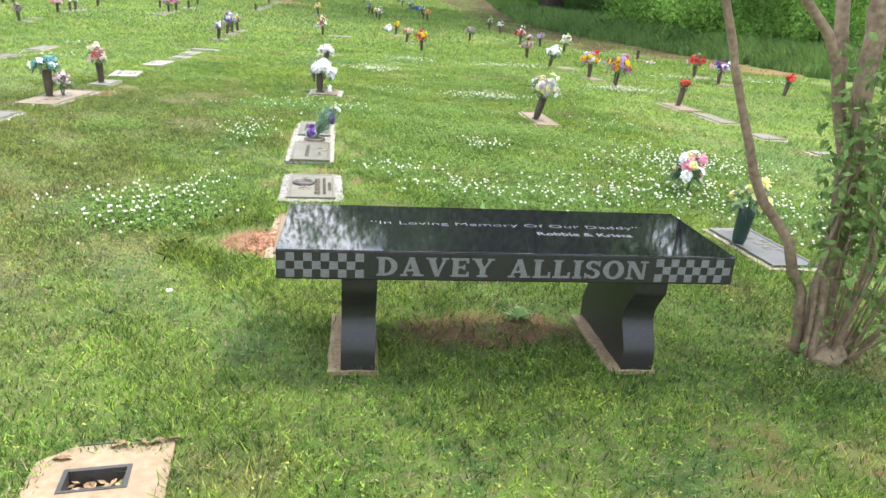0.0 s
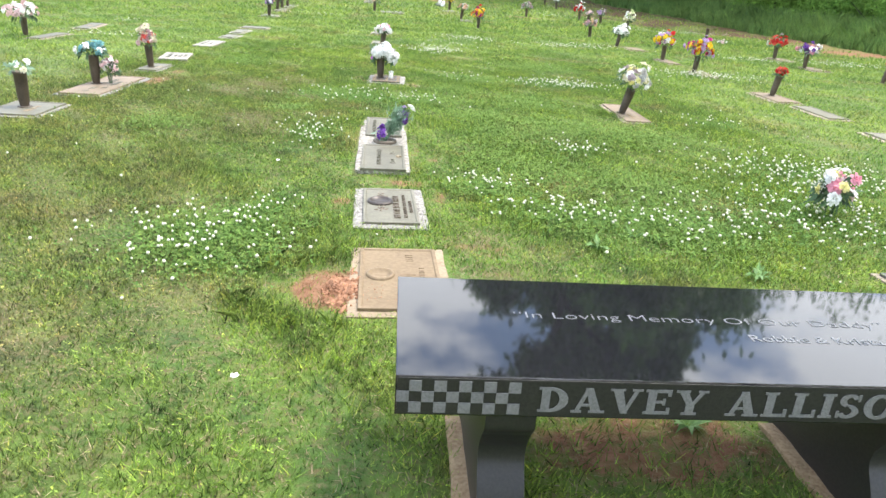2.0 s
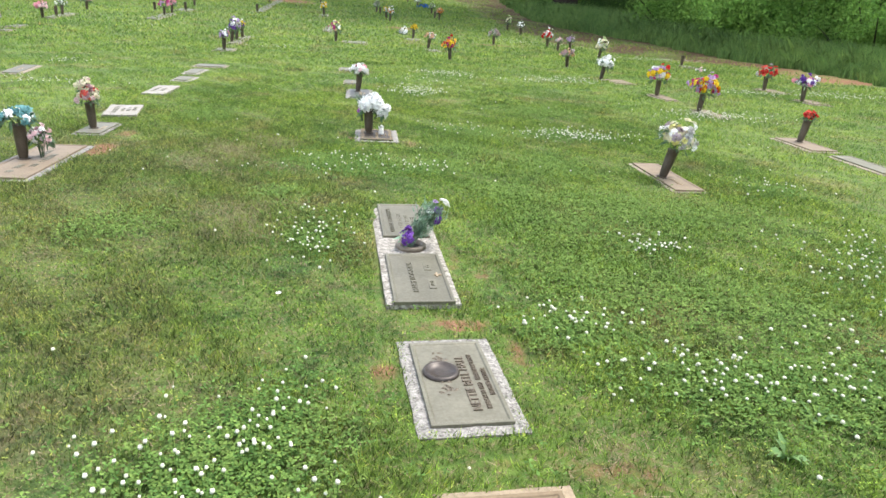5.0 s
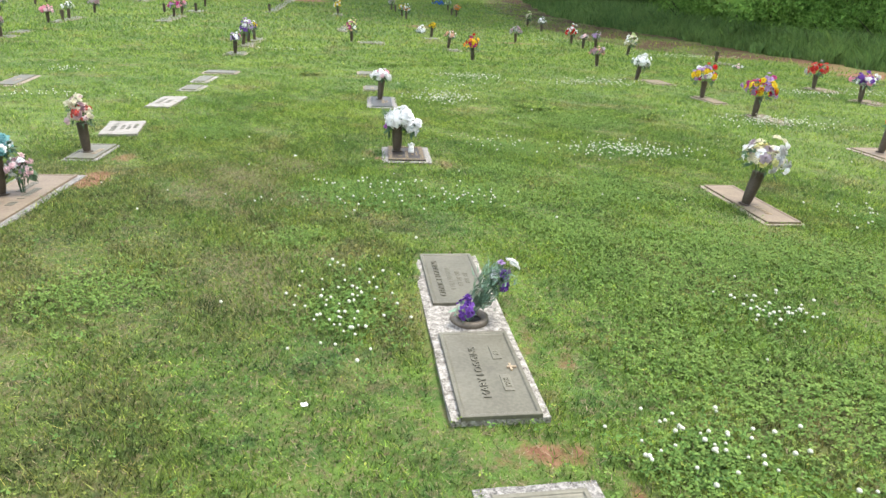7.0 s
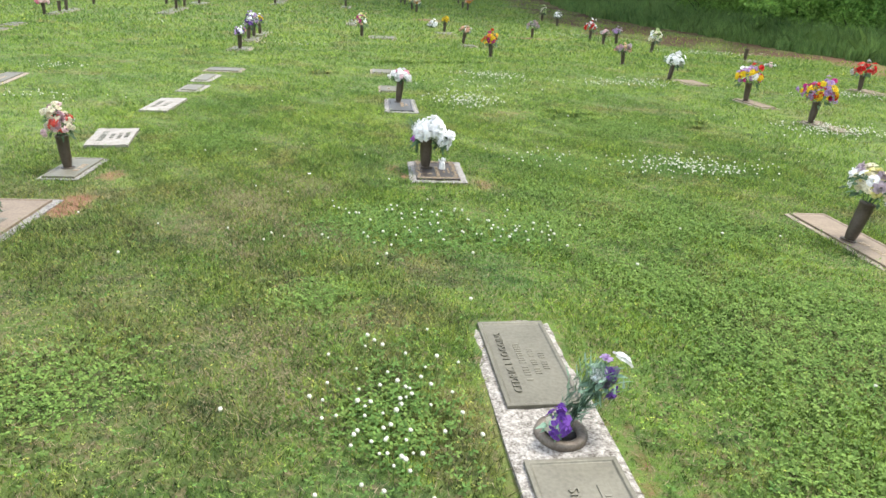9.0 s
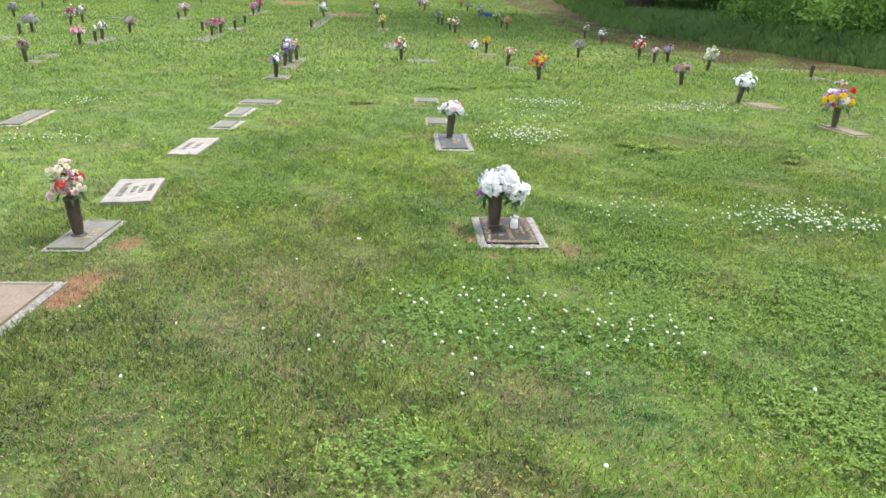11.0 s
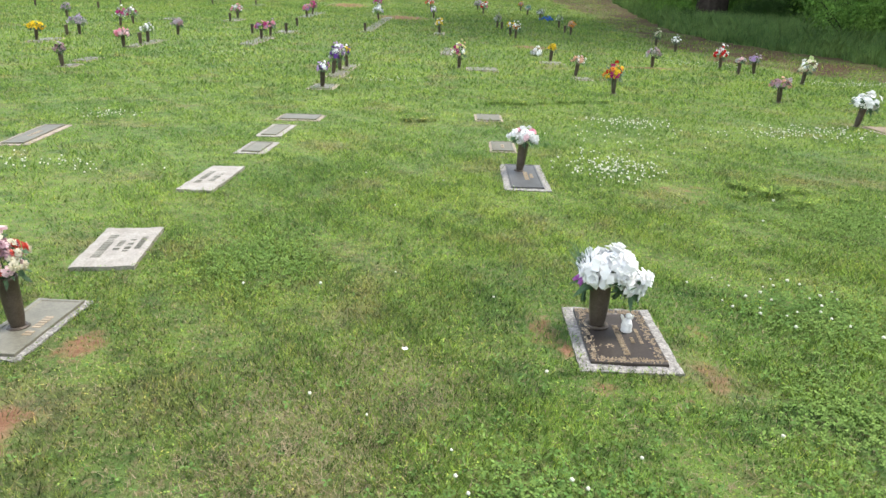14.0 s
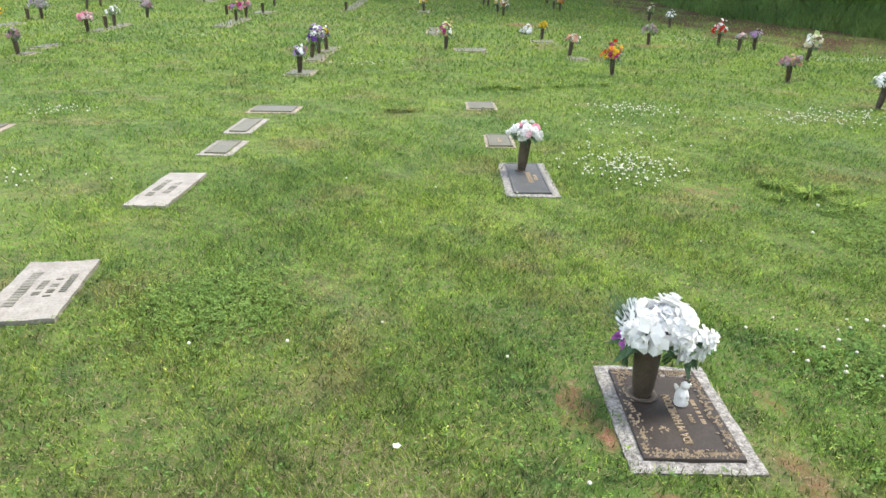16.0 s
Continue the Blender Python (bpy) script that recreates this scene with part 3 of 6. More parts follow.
# ---- slab-serif capitals ----
def glyph(ch):
    """Pieces of a capital one unit tall: quads of four corners; and its width."""
    def box(x0, x1, y0, y1):
        return [(x0, y0), (x1, y0), (x1, y1), (x0, y1)]

    def arc(cx, cy, rx, ry, tx, ty, a0, a1, n=9):
        out = []
        for k in range(n):
            p, q = radians(a0 + (a1 - a0) * k / n), radians(a0 + (a1 - a0) * (k + 1) / n)
            out.append([(cx + (rx - tx) * math.cos(p), cy + (ry - ty) * math.sin(p)), (cx + rx * math.cos(p), cy + ry * math.sin(p)),
                        (cx + rx * math.cos(q), cy + ry * math.sin(q)), (cx + (rx - tx) * math.cos(q), cy + (ry - ty) * math.sin(q))])
        return out

    stem = [box(0.08, 0.32, 0, 1), box(0, 0.4, 0, 0.1), box(0, 0.4, 0.9, 1)]
    if ch == "D":
        return stem + arc(0.32, 0.5, 0.52, 0.5, 0.25, 0.12, -90, 90), 0.86
    if ch == "A":
        return [[(0.08, 0), (0.2, 0), (0.5, 1), (0.38, 1)], [(0.58, 0), (0.86, 0), (0.56, 1), (0.34, 1)], box(0.2, 0.66, 0.26, 0.36), box(0, 0.3, 0, 0.09), box(0.5, 0.96, 0, 0.09)], 0.96
    if ch == "V":
        return [[(0.36, 0), (0.56, 0), (0.34, 1), (0.06, 1)], [(0.4, 0), (0.52, 0), (0.84, 1), (0.72, 1)], box(0, 0.42, 0.91, 1), box(0.62, 0.92, 0.91, 1)], 0.92
    if ch == "E":
        return stem + [box(0.3, 0.74, 0, 0.12), box(0.3, 0.72, 0.88, 1), box(0.3, 0.58, 0.45, 0.56), box(0.66, 0.76, 0, 0.27), box(0.64, 0.74, 0.74, 1), box(0.52, 0.6, 0.37, 0.64)], 0.78
    if ch == "Y":
        return [box(0.34, 0.58, 0, 0.48), box(0.24, 0.68, 0, 0.1), [(0.34, 0.42), (0.56, 0.42), (0.32, 1), (0.05, 1)], [(0.46, 0.42), (0.58, 0.42), (0.86, 1), (0.73, 1)], box(0, 0.4, 0.91, 1), box(0.63, 0.93, 0.91, 1)], 0.93
    if ch == "L":
        return stem + [box(0.3, 0.72, 0, 0.12), box(0.64, 0.74, 0, 0.32)], 0.76
    if ch == "I":
        return stem, 0.42
    if ch == "S":
        return arc(0.34, 0.73, 0.31, 0.27, 0.2, 0.13, 20, 250) + arc(0.34, 0.28, 0.33, 0.28, 0.2, 0.13, -160, 78) + [[(0.18, 0.6), (0.3, 0.5), (0.52, 0.42), (0.42, 0.55)], box(0.56, 0.64, 0.7, 0.98), box(0.01, 0.09, 0.02, 0.3)], 0.7
    if ch == "O":
        return arc(0.46, 0.5, 0.46, 0.52, 0.25, 0.13, 0, 360, 20), 0.92
    if ch == "N":
        return [box(0.1, 0.22, 0, 1), box(0.72, 0.84, 0, 1), [(0.62, 0), (0.84, 0), (0.32, 1), (0.06, 1)], box(0, 0.34, 0, 0.09), box(0, 0.3, 0.91, 1), box(0.6, 0.94, 0.91, 1)], 0.94
    return [], 0.42


def slab_capitals(text, width, tall, mat, parent, m):
    """One mesh for each capital, spread over the width."""
    total = sum(glyph(c)[1] for c in text) + 0.09 * (len(text) - 1)
    at = 0.0
    for c in text:
        quads, w = glyph(c)
        if quads:
            bm = bmesh.new()
            for k, q in enumerate(quads):
                dz = 0.0008 + 0.00003 * k
                lo = [bm.verts.new(((at + x) * width / total, y * tall, -0.0008)) for x, y in q]
                hi = [bm.verts.new(((at + x) * width / total, y * tall, dz)) for x, y in q]
                bm.faces.new(hi)
                for i in range(4):
                    bm.faces.new((lo[i], lo[(i + 1) % 4], hi[(i + 1) % 4], hi[i]))
            bmesh.ops.recalc_face_normals(bm, faces=bm.faces)
            part("capital", bm, mat, parent, "", m)
        at += w + 0.09


# ---- memorial bench ----
def memorial_bench():
    L, D, T, H = 1.53, 0.52, 0.1, 0.455
    b = thing("memorial_bench", 0.04, 2.372, 0, 0.7, "polished black granite memorial bench with a lettered front edge", "bench")
    seat = part("seat", slab(0, L, 0, D, H - T, H, 0.003), M["black"], b, "mirror-polished black granite slab")
    part("front_face", slab(0.004, L - 0.004, -0.002, 0.01, H - T + 0.004, H - 0.004, 0.001), M["honed"], seat, "honed dark granite face")
    # legs with an S-shaped front and back
    prof = [(0.02, 0.0), (0.02, 0.09), (0.04, 0.13), (0.075, 0.18), (0.07, 0.23), (0.035, 0.28), (0.012, 0.31), (0.01, H - T)]
    smoothp = []
    for (a, z0), (c, z1) in zip(prof, prof[1:]):
        for k in range(5):
            f = k / 5
            smoothp.append((a + (c - a) * f, z0 + (z1 - z0) * f))
    smoothp.append(prof[-1])
    flat = [o for o, z in smoothp]
    for k in range(3):
        flat = flat[:5] + [(flat[i - 1] + flat[i] + flat[i + 1]) / 3 for i in range(5, len(flat) - 1)] + flat[-1:]
    smoothp = [(o, z) for o, (q, z) in zip(flat, smoothp)]
    for x0 in (0.205, 1.195):
        bm = bmesh.new()
        left = [bm.verts.new((x0, o, z + 0.0)) for o, z in smoothp] + [bm.verts.new((x0, D - o, z)) for o, z in reversed(smoothp)]
        f = bm.faces.new(left)
        ex = bmesh.ops.extrude_face_region(bm, geom=[f])
        bmesh.ops.translate(bm, vec=(0.115, 0, 0), verts=[v for v in ex["geom"] if isinstance(v, bmesh.types.BMVert)])
        bmesh.ops.recalc_face_normals(bm, faces=bm.faces)
        leg = part("leg", bm, M["honed"], b, "scroll-shaped black granite leg", smooth=True)
        leg.data.set_sharp_from_angle(angle=radians(35))
        part("footing", rough_slab(x0 - 0.045, x0 + 0.128, 0.012, D - 0.04, -0.08, 0.018, 0.006, 3), M["footing"], b, "clay-stained concrete footing")
    sq = slab(-0.0135, 0.0135, -0.001, 0.001, -0.0135, 0.0135, 0)
    sq_me = bpy.data.meshes.new("checker_square")
    sq.to_mesh(sq_me)
    sq.free()
    sq_me.materials.append(M["etched"])
    for side in (0, 1):
        for i in range(10):
            for j in range(3):
                if (i + j) % 2 == (1 if side == 0 else 0):
                    x = 0.0165 + 0.0272 * i if side == 0 else 1.262 + 0.0266 * i
                    part("checker_square", sq_me, M["etched"], seat, "", pose(x, -0.0028, H - 0.0235 - 0.0272 * j))
    slab_capitals("DAVEY ALLISON", 0.905, 0.064, M["etched"], seat, pose(0.768 - 0.4525, -0.0032, H - 0.083, 90))
    lettering("dedication_lettering", "\u201cIn Loving Memory Of Our Daddy\u201d", 1.0, 0.044, 0.001, M["silver"], seat, pose(0.80, 0.298, H + 0.0006), "silver engraved lettering", -0.02, 0.0)
    lettering("names_lettering", "Robbie & Krista", 0.35, 0.034, 0.001, M["silver"], seat, pose(1.065, 0.212, H + 0.0006), "silver engraved names", 0.002)
    return b


memorial_bench()


# ---- grave markers: granite base, bronze plate with raised rim, lettering ----
def bars(parent, w, l, mat, z, rows, seed):
    """Lines of raised writing too small to read."""
    rnd = random.Random(seed)
    for k, (u, v, n, size) in enumerate(rows):
        bm = bmesh.new()
        y = v - n * size * 0.33
        for i in range(n):
            if rnd.random() < 0.84:
                slab(u - size / 2, u + size / 2, y + i * size * 0.66, y + i * size * 0.66 + size * 0.42, z, z + 0.003, 0, bm)
        part("inscription", bm, mat, parent)["kind"] = "stuff"


def plate_mesh(x0, x1, y0, y1, z, rim=0.02, lift=0.012, rim_lift=0.006):
    """A cast plate with a raised, bevelled rim round a sunk field."""
    bm = bmesh.new()
    loops = []
    for inset, h in ((0, 0), (0, lift + rim_lift), (rim * 0.75, lift + rim_lift), (rim, lift)):
        loops.append([bm.verts.new(p) for p in ((x0 + inset, y0 + inset, z + h), (x1 - inset, y0 + inset, z + h), (x1 - inset, y1 - inset, z + h), (x0 + inset, y1 - inset, z + h))])
    for a, b in zip(loops, loops[1:]):
        for i in range(4):
            bm.faces.new((a[i], a[(i + 1) % 4], b[(i + 1) % 4], b[i]))
    bm.faces.new(loops[-1])
    bm.faces.new(loops[0][::-1])
    bmesh.ops.bevel(bm, geom=[e for e in bm.edges if e.verts[0].co.z > z + 0.01], offset=0.0015, segments=1, affect="EDGES")
    return bm


def marker(x0, x1, y0, y1, base="granite", plate="bronze", inset=0.045, rim=0.02, field=None, lines=(), rows=(), label="", rz=0, letter="gold_bronze", seed=1, lift=0.012):
    cx, cy = (x0 + x1) / 2, (y0 + y1) / 2
    w, l = (x1 - x0) / 2, (y1 - y0) / 2
    slope = math.degrees(math.atan2(ground(cx, cy + l) - ground(cx, cy - l), 2 * l))
    t = thing("grave_marker", cx, cy, None, rz, label, "grave marker", "flat grave markers", rx=slope)
    part("stone_base", rough_slab(-w, w, -l, l, -0.06, lift, 0.006, seed), M[base], t)
    z = lift
    if plate:
        i = inset
        p = part("plate", plate_mesh(-w + i, w - i, -l + i, l - i, lift - 0.004, rim), M[plate], t, "cast bronze plate with a raised rim")
        if field:
            part("field", slab(-w + i + rim, w - i - rim, -l + i + rim, l - i - rim, lift, lift + 0.0105, 0.001), M[field], p, "dark sunk field")
        z = lift + 0.008
    else:
        p = t
    for body, u, v, size, run in lines:
        lettering("inscription", body, run, size, 0.006, M[letter], p, pose(u, v, z + 0.0025, 0, 0, 90))
    if rows:
        bars(p, w, l, M[letter], z - 0.0005, rows, seed)
    return t


def ring_part(name, parent, x, y, z, r, mat, label=""):
    return part(name, lathe([(r * 1.04, -0.008), (r * 1.04, 0.004), (r * 0.98, 0.011), (r * 0.86, 0.013), (r * 0.76, 0.009), (r * 0.68, 0.003), (r * 0.3, 0.0015)], 28), mat, parent, label, pose(x, y, z), True)


def ornament(name, parent, x, y, z, n, r, mat, seed):
    """A cast spray of leaves and roses."""
    rnd = random.Random(seed)
    bm = bmesh.new()
    for k in range(n):
        a, d = rnd.uniform(0, 6.28), rnd.uniform(0.1, 1) * r
        c = Vector((x + d * math.cos(a), y + d * math.sin(a), z))
        s = r * rnd.uniform(0.18, 0.35)
        b = rnd.uniform(0, 6.28)
        u, v = Vector((math.cos(b), math.sin(b), 0)) * s, Vector((-math.sin(b), math.cos(b), 0)) * s * 0.5
        q = [bm.verts.new(p) for p in (c - u, c - v, c + u, c + v)]
        top = bm.verts.new(c + Vector((0, 0, 0.006)))
        for i in range(4):
            bm.faces.new((q[i], q[(i + 1) % 4], top))
    return part(name, bm, mat, parent)


# the row in front of the bench
m1 = marker(-0.18, 0.255, 3.50, 4.22, "pale_concrete", "sandy_plate", 0.04, label="sandy bronze plate on a concrete base half buried in red clay", seed=2, rz=3,
            rows=((0.05, 0.2, 6, 0.034), (0.05, -0.17, 7, 0.034), (0.1, 0.0, 14, 0.024), (0.05, 0.02, 2, 0.045)), letter="sandy_plate")
ring_part("vase_ring", m1, -0.085, 0.02, 0.018, 0.062, M["sandy_plate"], "sunken vase ring filled with clay")
heap = bmesh.new()
bmesh.ops.create_grid(heap, x_segments=28, y_segments=36, size=0.5)
for v in list(heap.verts):
    u, w = v.co.x * 2, v.co.y * 2
    r = math.hypot(u, w) + 1.0 * noise.noise(Vector((u * 2.2, w * 2.2, 1.0)))
    v.co = Vector((u * (0.125 + 0.03 * math.sin(w * 5)), w * 0.24, 0.024 * (1 - r * r) - 0.012 + 0.02 * noise.noise(Vector((u * 7, w * 7, 3))) + 0.01 * noise.noise(Vector((u * 17, w * 17, 5)))))
for k in range(150):
    q = random.Random(k)
    a, d = q.uniform(0, 6.28), math.sqrt(q.random())
    bmesh.ops.create_icosphere(heap, subdivisions=1, radius=q.uniform(0.003, 0.0095), matrix=pose(math.cos(a) * d * 0.12, math.sin(a) * d * 0.22, 0.016 * (1 - d * d), q.uniform(0, 90), q.uniform(0, 90)) @ Matrix.Diagonal((1, 0.8, 0.6, 1)))
for k in range(26):
    q = random.Random(900 + k)
    bmesh.ops.create_icosphere(heap, subdivisions=1, radius=q.uniform(0.002, 0.005), matrix=pose(0.13 + q.gauss(0, 0.03), -0.05 + q.gauss(0, 0.05), 0.016, q.uniform(0, 90), q.uniform(0, 90)) @ Matrix.Diagonal((1, 0.8, 0.6, 1)))
heap_me = bpy.data.meshes.new("clay_heap")
heap.to_mesh(heap_me)
heap.free()
heap_me.materials.append(M["clay"])
tagged(new("clay_heap", heap_me), "low heap of red clay over the marker's edge", "clay", kind="stuff").matrix_world = pose(-0.175, 3.74, 0.003, 0, 0, -6)
m2 = marker(-0.24, 0.165, 4.50, 5.21, "granite", "bronze", 0.05, label="bronze plate with a turned-down vase on a speckled granite base", seed=3, rz=3.5,
            lines=(("NETTIE BELL HALL", 0.035, -0.02, 0.036, 0.40), ("MARCH 30 1912   FEBRUARY 8 2007", 0.082, -0.01, 0.02, 0.40), ("BELOVED MOTHER", 0.116, -0.02, 0.02, 0.2)), letter="ring_bronze")
ring_part("vase_ring", m2, -0.055, 0.06, 0.022, 0.072, M["dark_bronze"], "turned-down bronze vase in its ring")
for v in (-0.06, 0.17):
    ornament("ornament", m2, -0.05, v, 0.0205, 12, 0.05, M["ring_bronze"], 5)
m3 = thing("grave_marker", -0.135, 6.31, None, 2.2, "double bronze plates on one white pebble aggregate base", "grave marker", "flat grave markers", rx=1.6)
part("stone_base", rough_slab(-0.185, 0.18, -0.775, 0.775, -0.06, 0.016, 0.006, 4), M["aggregate"], m3, "pale pebble aggregate base")
pa = part("plate", plate_mesh(-0.14, 0.145, 0.13, 0.745, 0.012), M["bronze"], m3, "cast bronze plate with raised lettering")
pb = part("plate", plate_mesh(-0.15, 0.15, -0.775, -0.155, 0.012), M["bronze"], m3, "cast bronze plate with a small cross")
lettering("inscription", "CEDRIC L LOGGINS", 0.43, 0.03, 0.006, M["bronze"], pa, pose(-0.075, 0.43, 0.0265, 0, 0, 90))
bars(pa, 0.14, 0.3, M["bronze"], 0.0235, ((-0.015, 0.43, 16, 0.026), (0.03, 0.43, 12, 0.024), (0.07, 0.43, 8, 0.024)), 8)
lettering("inscription", "MARY LOGGINS", 0.37, 0.031, 0.006, M["bronze"], pb, pose(-0.03, -0.47, 0.0265, 0, 0, 90))
for v, year in ((-0.56, "1918"), (-0.33, "")):
    bx = part("date_panel", slab(0.045, 0.085, v - 0.055, v + 0.055, 0.02, 0.028, 0.002), M["bronze"], pb)
    if year:
        lettering("date", year, 0.06, 0.022, 0.004, M["bronze"], bx, pose(0.065, v, 0.029, 0, 0, 90))
    else:
        bars(bx, 0.02, 0.05, M["bronze"], 0.0275, ((0.065, v, 4, 0.02),), 9)
bm = slab(0.088, 0.128, -0.455, -0.445, 0.022, 0.031, 0.001)
slab(0.098, 0.108, -0.475, -0.425, 0.022, 0.031, 0.001, bm)
part("cross", bm, M["gold_bronze"], pb)
part("vase_ring", lathe([(0.088, -0.01), (0.09, 0.012), (0.086, 0.024), (0.074, 0.028), (0.06, 0.024), (0.054, 0.012), (0.052, -0.006)], 32), M["ring_bronze"], m3, "thick raised bronze vase ring", pose(0.01, -0.02, 0.012), True)
# closed dark disc: its colour stands in for shade down the hole
part("socket", lathe([(0.056, 0.006), (0.03, 0.004), (0.002, 0.004)], 24), M["lead"], m3, "flat dark disc in place of the socket's shaded depth", pose(0.01, -0.02, 0.012), True)
m4 = marker(-0.47, -0.015, 9.59, 10.27, "granite", "dark_bronze", 0.055, 0.045, None, label="dark bronze plate with a gilt rose border on pale granite", seed=5, rz=-0.5,
            lines=(("IDA M HAMILTON", 0.005, -0.05, 0.03, 0.30), ("1914", 0.06, -0.05, 0.018, 0.05)), rows=((0.1, 0.0, 15, 0.016),), letter="gold_bronze")
for k in range(48):
    s = k / 48
    if s < 0.25:
        u, v = -0.147 + 1.18 * s, -0.26
    elif s < 0.5:
        u, v = 0.147, -0.26 + (s - 0.25) * 2.08
    elif s < 0.75:
        u, v = 0.147 - (s - 0.5) * 1.18, 0.26
    else:
        u, v = -0.147, 0.26 - (s - 0.75) * 2.08
    ornament("cast_rose", m4, u, v, 0.0262, 12, 0.026, M["gold_bronze"], k)
ring_part("vase_ring", m4, -0.085, 0.105, 0.02, 0.058, M["ring_bronze"], "dull bronze vase ring")
ornament("ornament", m4, -0.075, -0.12, 0.0205, 9, 0.035, M["gold_bronze"], 77)
# behind the white bouquet
marker(-0.63, -0.22, 12.72, 13.75, "granite", "grey_bronze", 0.06, rows=((0.02, 0.0, 12, 0.04), (0.07, 0.0, 8, 0.03)), label="greyish bronze plate on a pale granite base", seed=6)
marker(-0.70, -0.40, 14.36, 14.95, "concrete", "bronze", 0.03, rows=((0.0, 0.0, 8, 0.035),), label="small bronze plate on a weathered base", seed=7)
marker(-0.84, -0.44, 16.45, 17.05, "concrete", "bronze", 0.04, label="small bronze plate sunk in the grass", seed=8)
# the row to the west
marker(-3.36, -2.87, 6.64, 7.26, "granite", "bronze", 0.04, rows=((0.06, 0.0, 9, 0.04),), label="bronze plate on a pale stone base under a lily vase", seed=9)
marker(-3.27, -2.80, 7.68, 9.0, "granite", "tan_bronze", 0.05, rows=((-0.02, 0.25, 8, 0.05), (0.07, 0.0, 14, 0.05), (-0.02, -0.3, 8, 0.05)), label="wide brown bronze plate on pale granite", seed=10, letter="bronze")
marker(-3.19, -2.90, 9.48, 10.12, "granite", "bronze", 0.03, rows=((0.05, 0.0, 8, 0.04),), label="greyish bronze plate on a stone base", seed=11)
marker(-3.32, -2.96, 10.55, 11.28, "marble", None, rows=((-0.08, 0.0, 13, 0.05), (0.0, 0.0, 8, 0.035), (0.06, 0.0, 10, 0.035), (0.12, 0.05, 10, 0.035)), label="white marble veteran's marker with dark lettering", rz=10, letter="bronze", seed=12, lift=0.03)
marker(-3.34, -3.04, 12.3, 13.18, "marble", None, rows=((-0.06, 0.0, 13, 0.05), (0.04, 0.0, 9, 0.05)), label="white marble marker flush with the lawn", letter="bronze", seed=13, lift=0.03)
marker(-3.36, -3.04, 13.85, 14.48, "marble", "bronze", 0.06, label="small bronze plate on pale marble", seed=14)
marker(-3.42, -3.12, 14.82, 15.64, "marble", "bronze", 0.06, label="bronze plate on a pale stone base", seed=15)
marker(-3.50, -2.90, 16.0, 16.5, "concrete", "bronze", 0.05, label="wide bronze plate on concrete", seed=16)
marker(-5.96, -5.62, 13.85, 15.1, "concrete", "bronze", 0.06, rows=((0.0, 0.0, 10, 0.05),), rz=9, label="long bronze plate on a concrete base", seed=17)
marker(-5.74, -5.44, 12.0, 13.05, "concrete", "bronze", 0.05, label="weathered bronze plate on concrete", seed=18)
# east of the path
marker(2.20, 2.52, 7.83, 8.92, "concrete", "tan_bronze", 0.03, rows=((0.0, -0.2, 9, 0.04),), label="brown bronze plate on a sandy base under a leaning vase", seed=19, rz=-1)
marker(2.40, 2.73, 3.47, 4.17, "concrete", "grey_bronze", 0.03, rows=((0.02, 0.05, 10, 0.04), (0.08, 0.0, 12, 0.03)), label="bronze plate on concrete beside the crape myrtle", seed=20, rz=4, letter="bronze")
marker(4.74, 5.14, 9.8, 10.66, "concrete", "tan_bronze", 0.04, label="brown bronze plate on a concrete base", seed=21)
marker(4.80, 5.12, 8.72, 9.62, "concrete", "bronze", 0.04, label="weathered bronze plate flush with the grass", seed=22)
marker(4.72, 5.10, 7.58, 8.04, "concrete", "bronze", 0.05, label="small weathered plate in the grass", seed=23)
marker(4.84, 5.2, 6.4, 7.0, "concrete", "bronze", 0.05, label="weathered plate in the grass", seed=24)
for k, (a, b, c, d) in enumerate(((4.74, 5.06, 12.1, 12.95), (4.76, 5.06, 13.9, 14.8), (7.7, 8.1, 14.2, 14.9), (7.9, 8.3, 15.8, 16.6), (4.75, 5.2, 16.3, 17.1))):
    marker(a, b, c, d, "concrete", "tan_bronze", 0.04, label="brown bronze plate half hidden by grass", seed=30 + k)
for k, (a, b, c, d) in enumerate(((-3.78, -3.3, 19.2, 19.95), (-3.8, -3.42, 21.0, 22.05), (-3.72, -3.4, 22.25, 23.3), (-0.95, -0.2, 23.05, 23.8), (-1.65, -1.3, 26.2, 28.0),
                                  (0.98, 1.6, 25.15, 25.75), (1.42, 1.82, 22.15, 22.75), (8.6, 9.0, 21.3, 22.1))):
    marker(a, b, c, d, "concrete", "bronze", 0.06, label="flat grave marker on a concrete base", seed=40 + k)
for k, (a, b, c, d) in enumerate(((-9.1, -8.75, 20.7, 21.2), (-9.3, -8.9, 21.6, 22.4), (-9.55, -9.15, 24.5, 26.5), (-12.3, -11.8, 24.9, 26.2), (-7.2, -6.7, 26.2, 28.6), (-7.2, -6.6, 30.0, 31.0),
                                  (-4.65, -4.25, 31.8, 40.0), (-10.1, -9.5, 33.6, 35.0), (-12.2, -11.7, 44.5, 46.0), (-2.1, -1.7, 32.3, 33.2), (-8.1, -7.5, 37.2, 41.0), (-12.4, -11.9, 33.5, 34.6))):
    marker(a, b, c, d, "concrete", "bronze", 0.06, label="pale flat grave marker in the far rows", seed=60 + k)


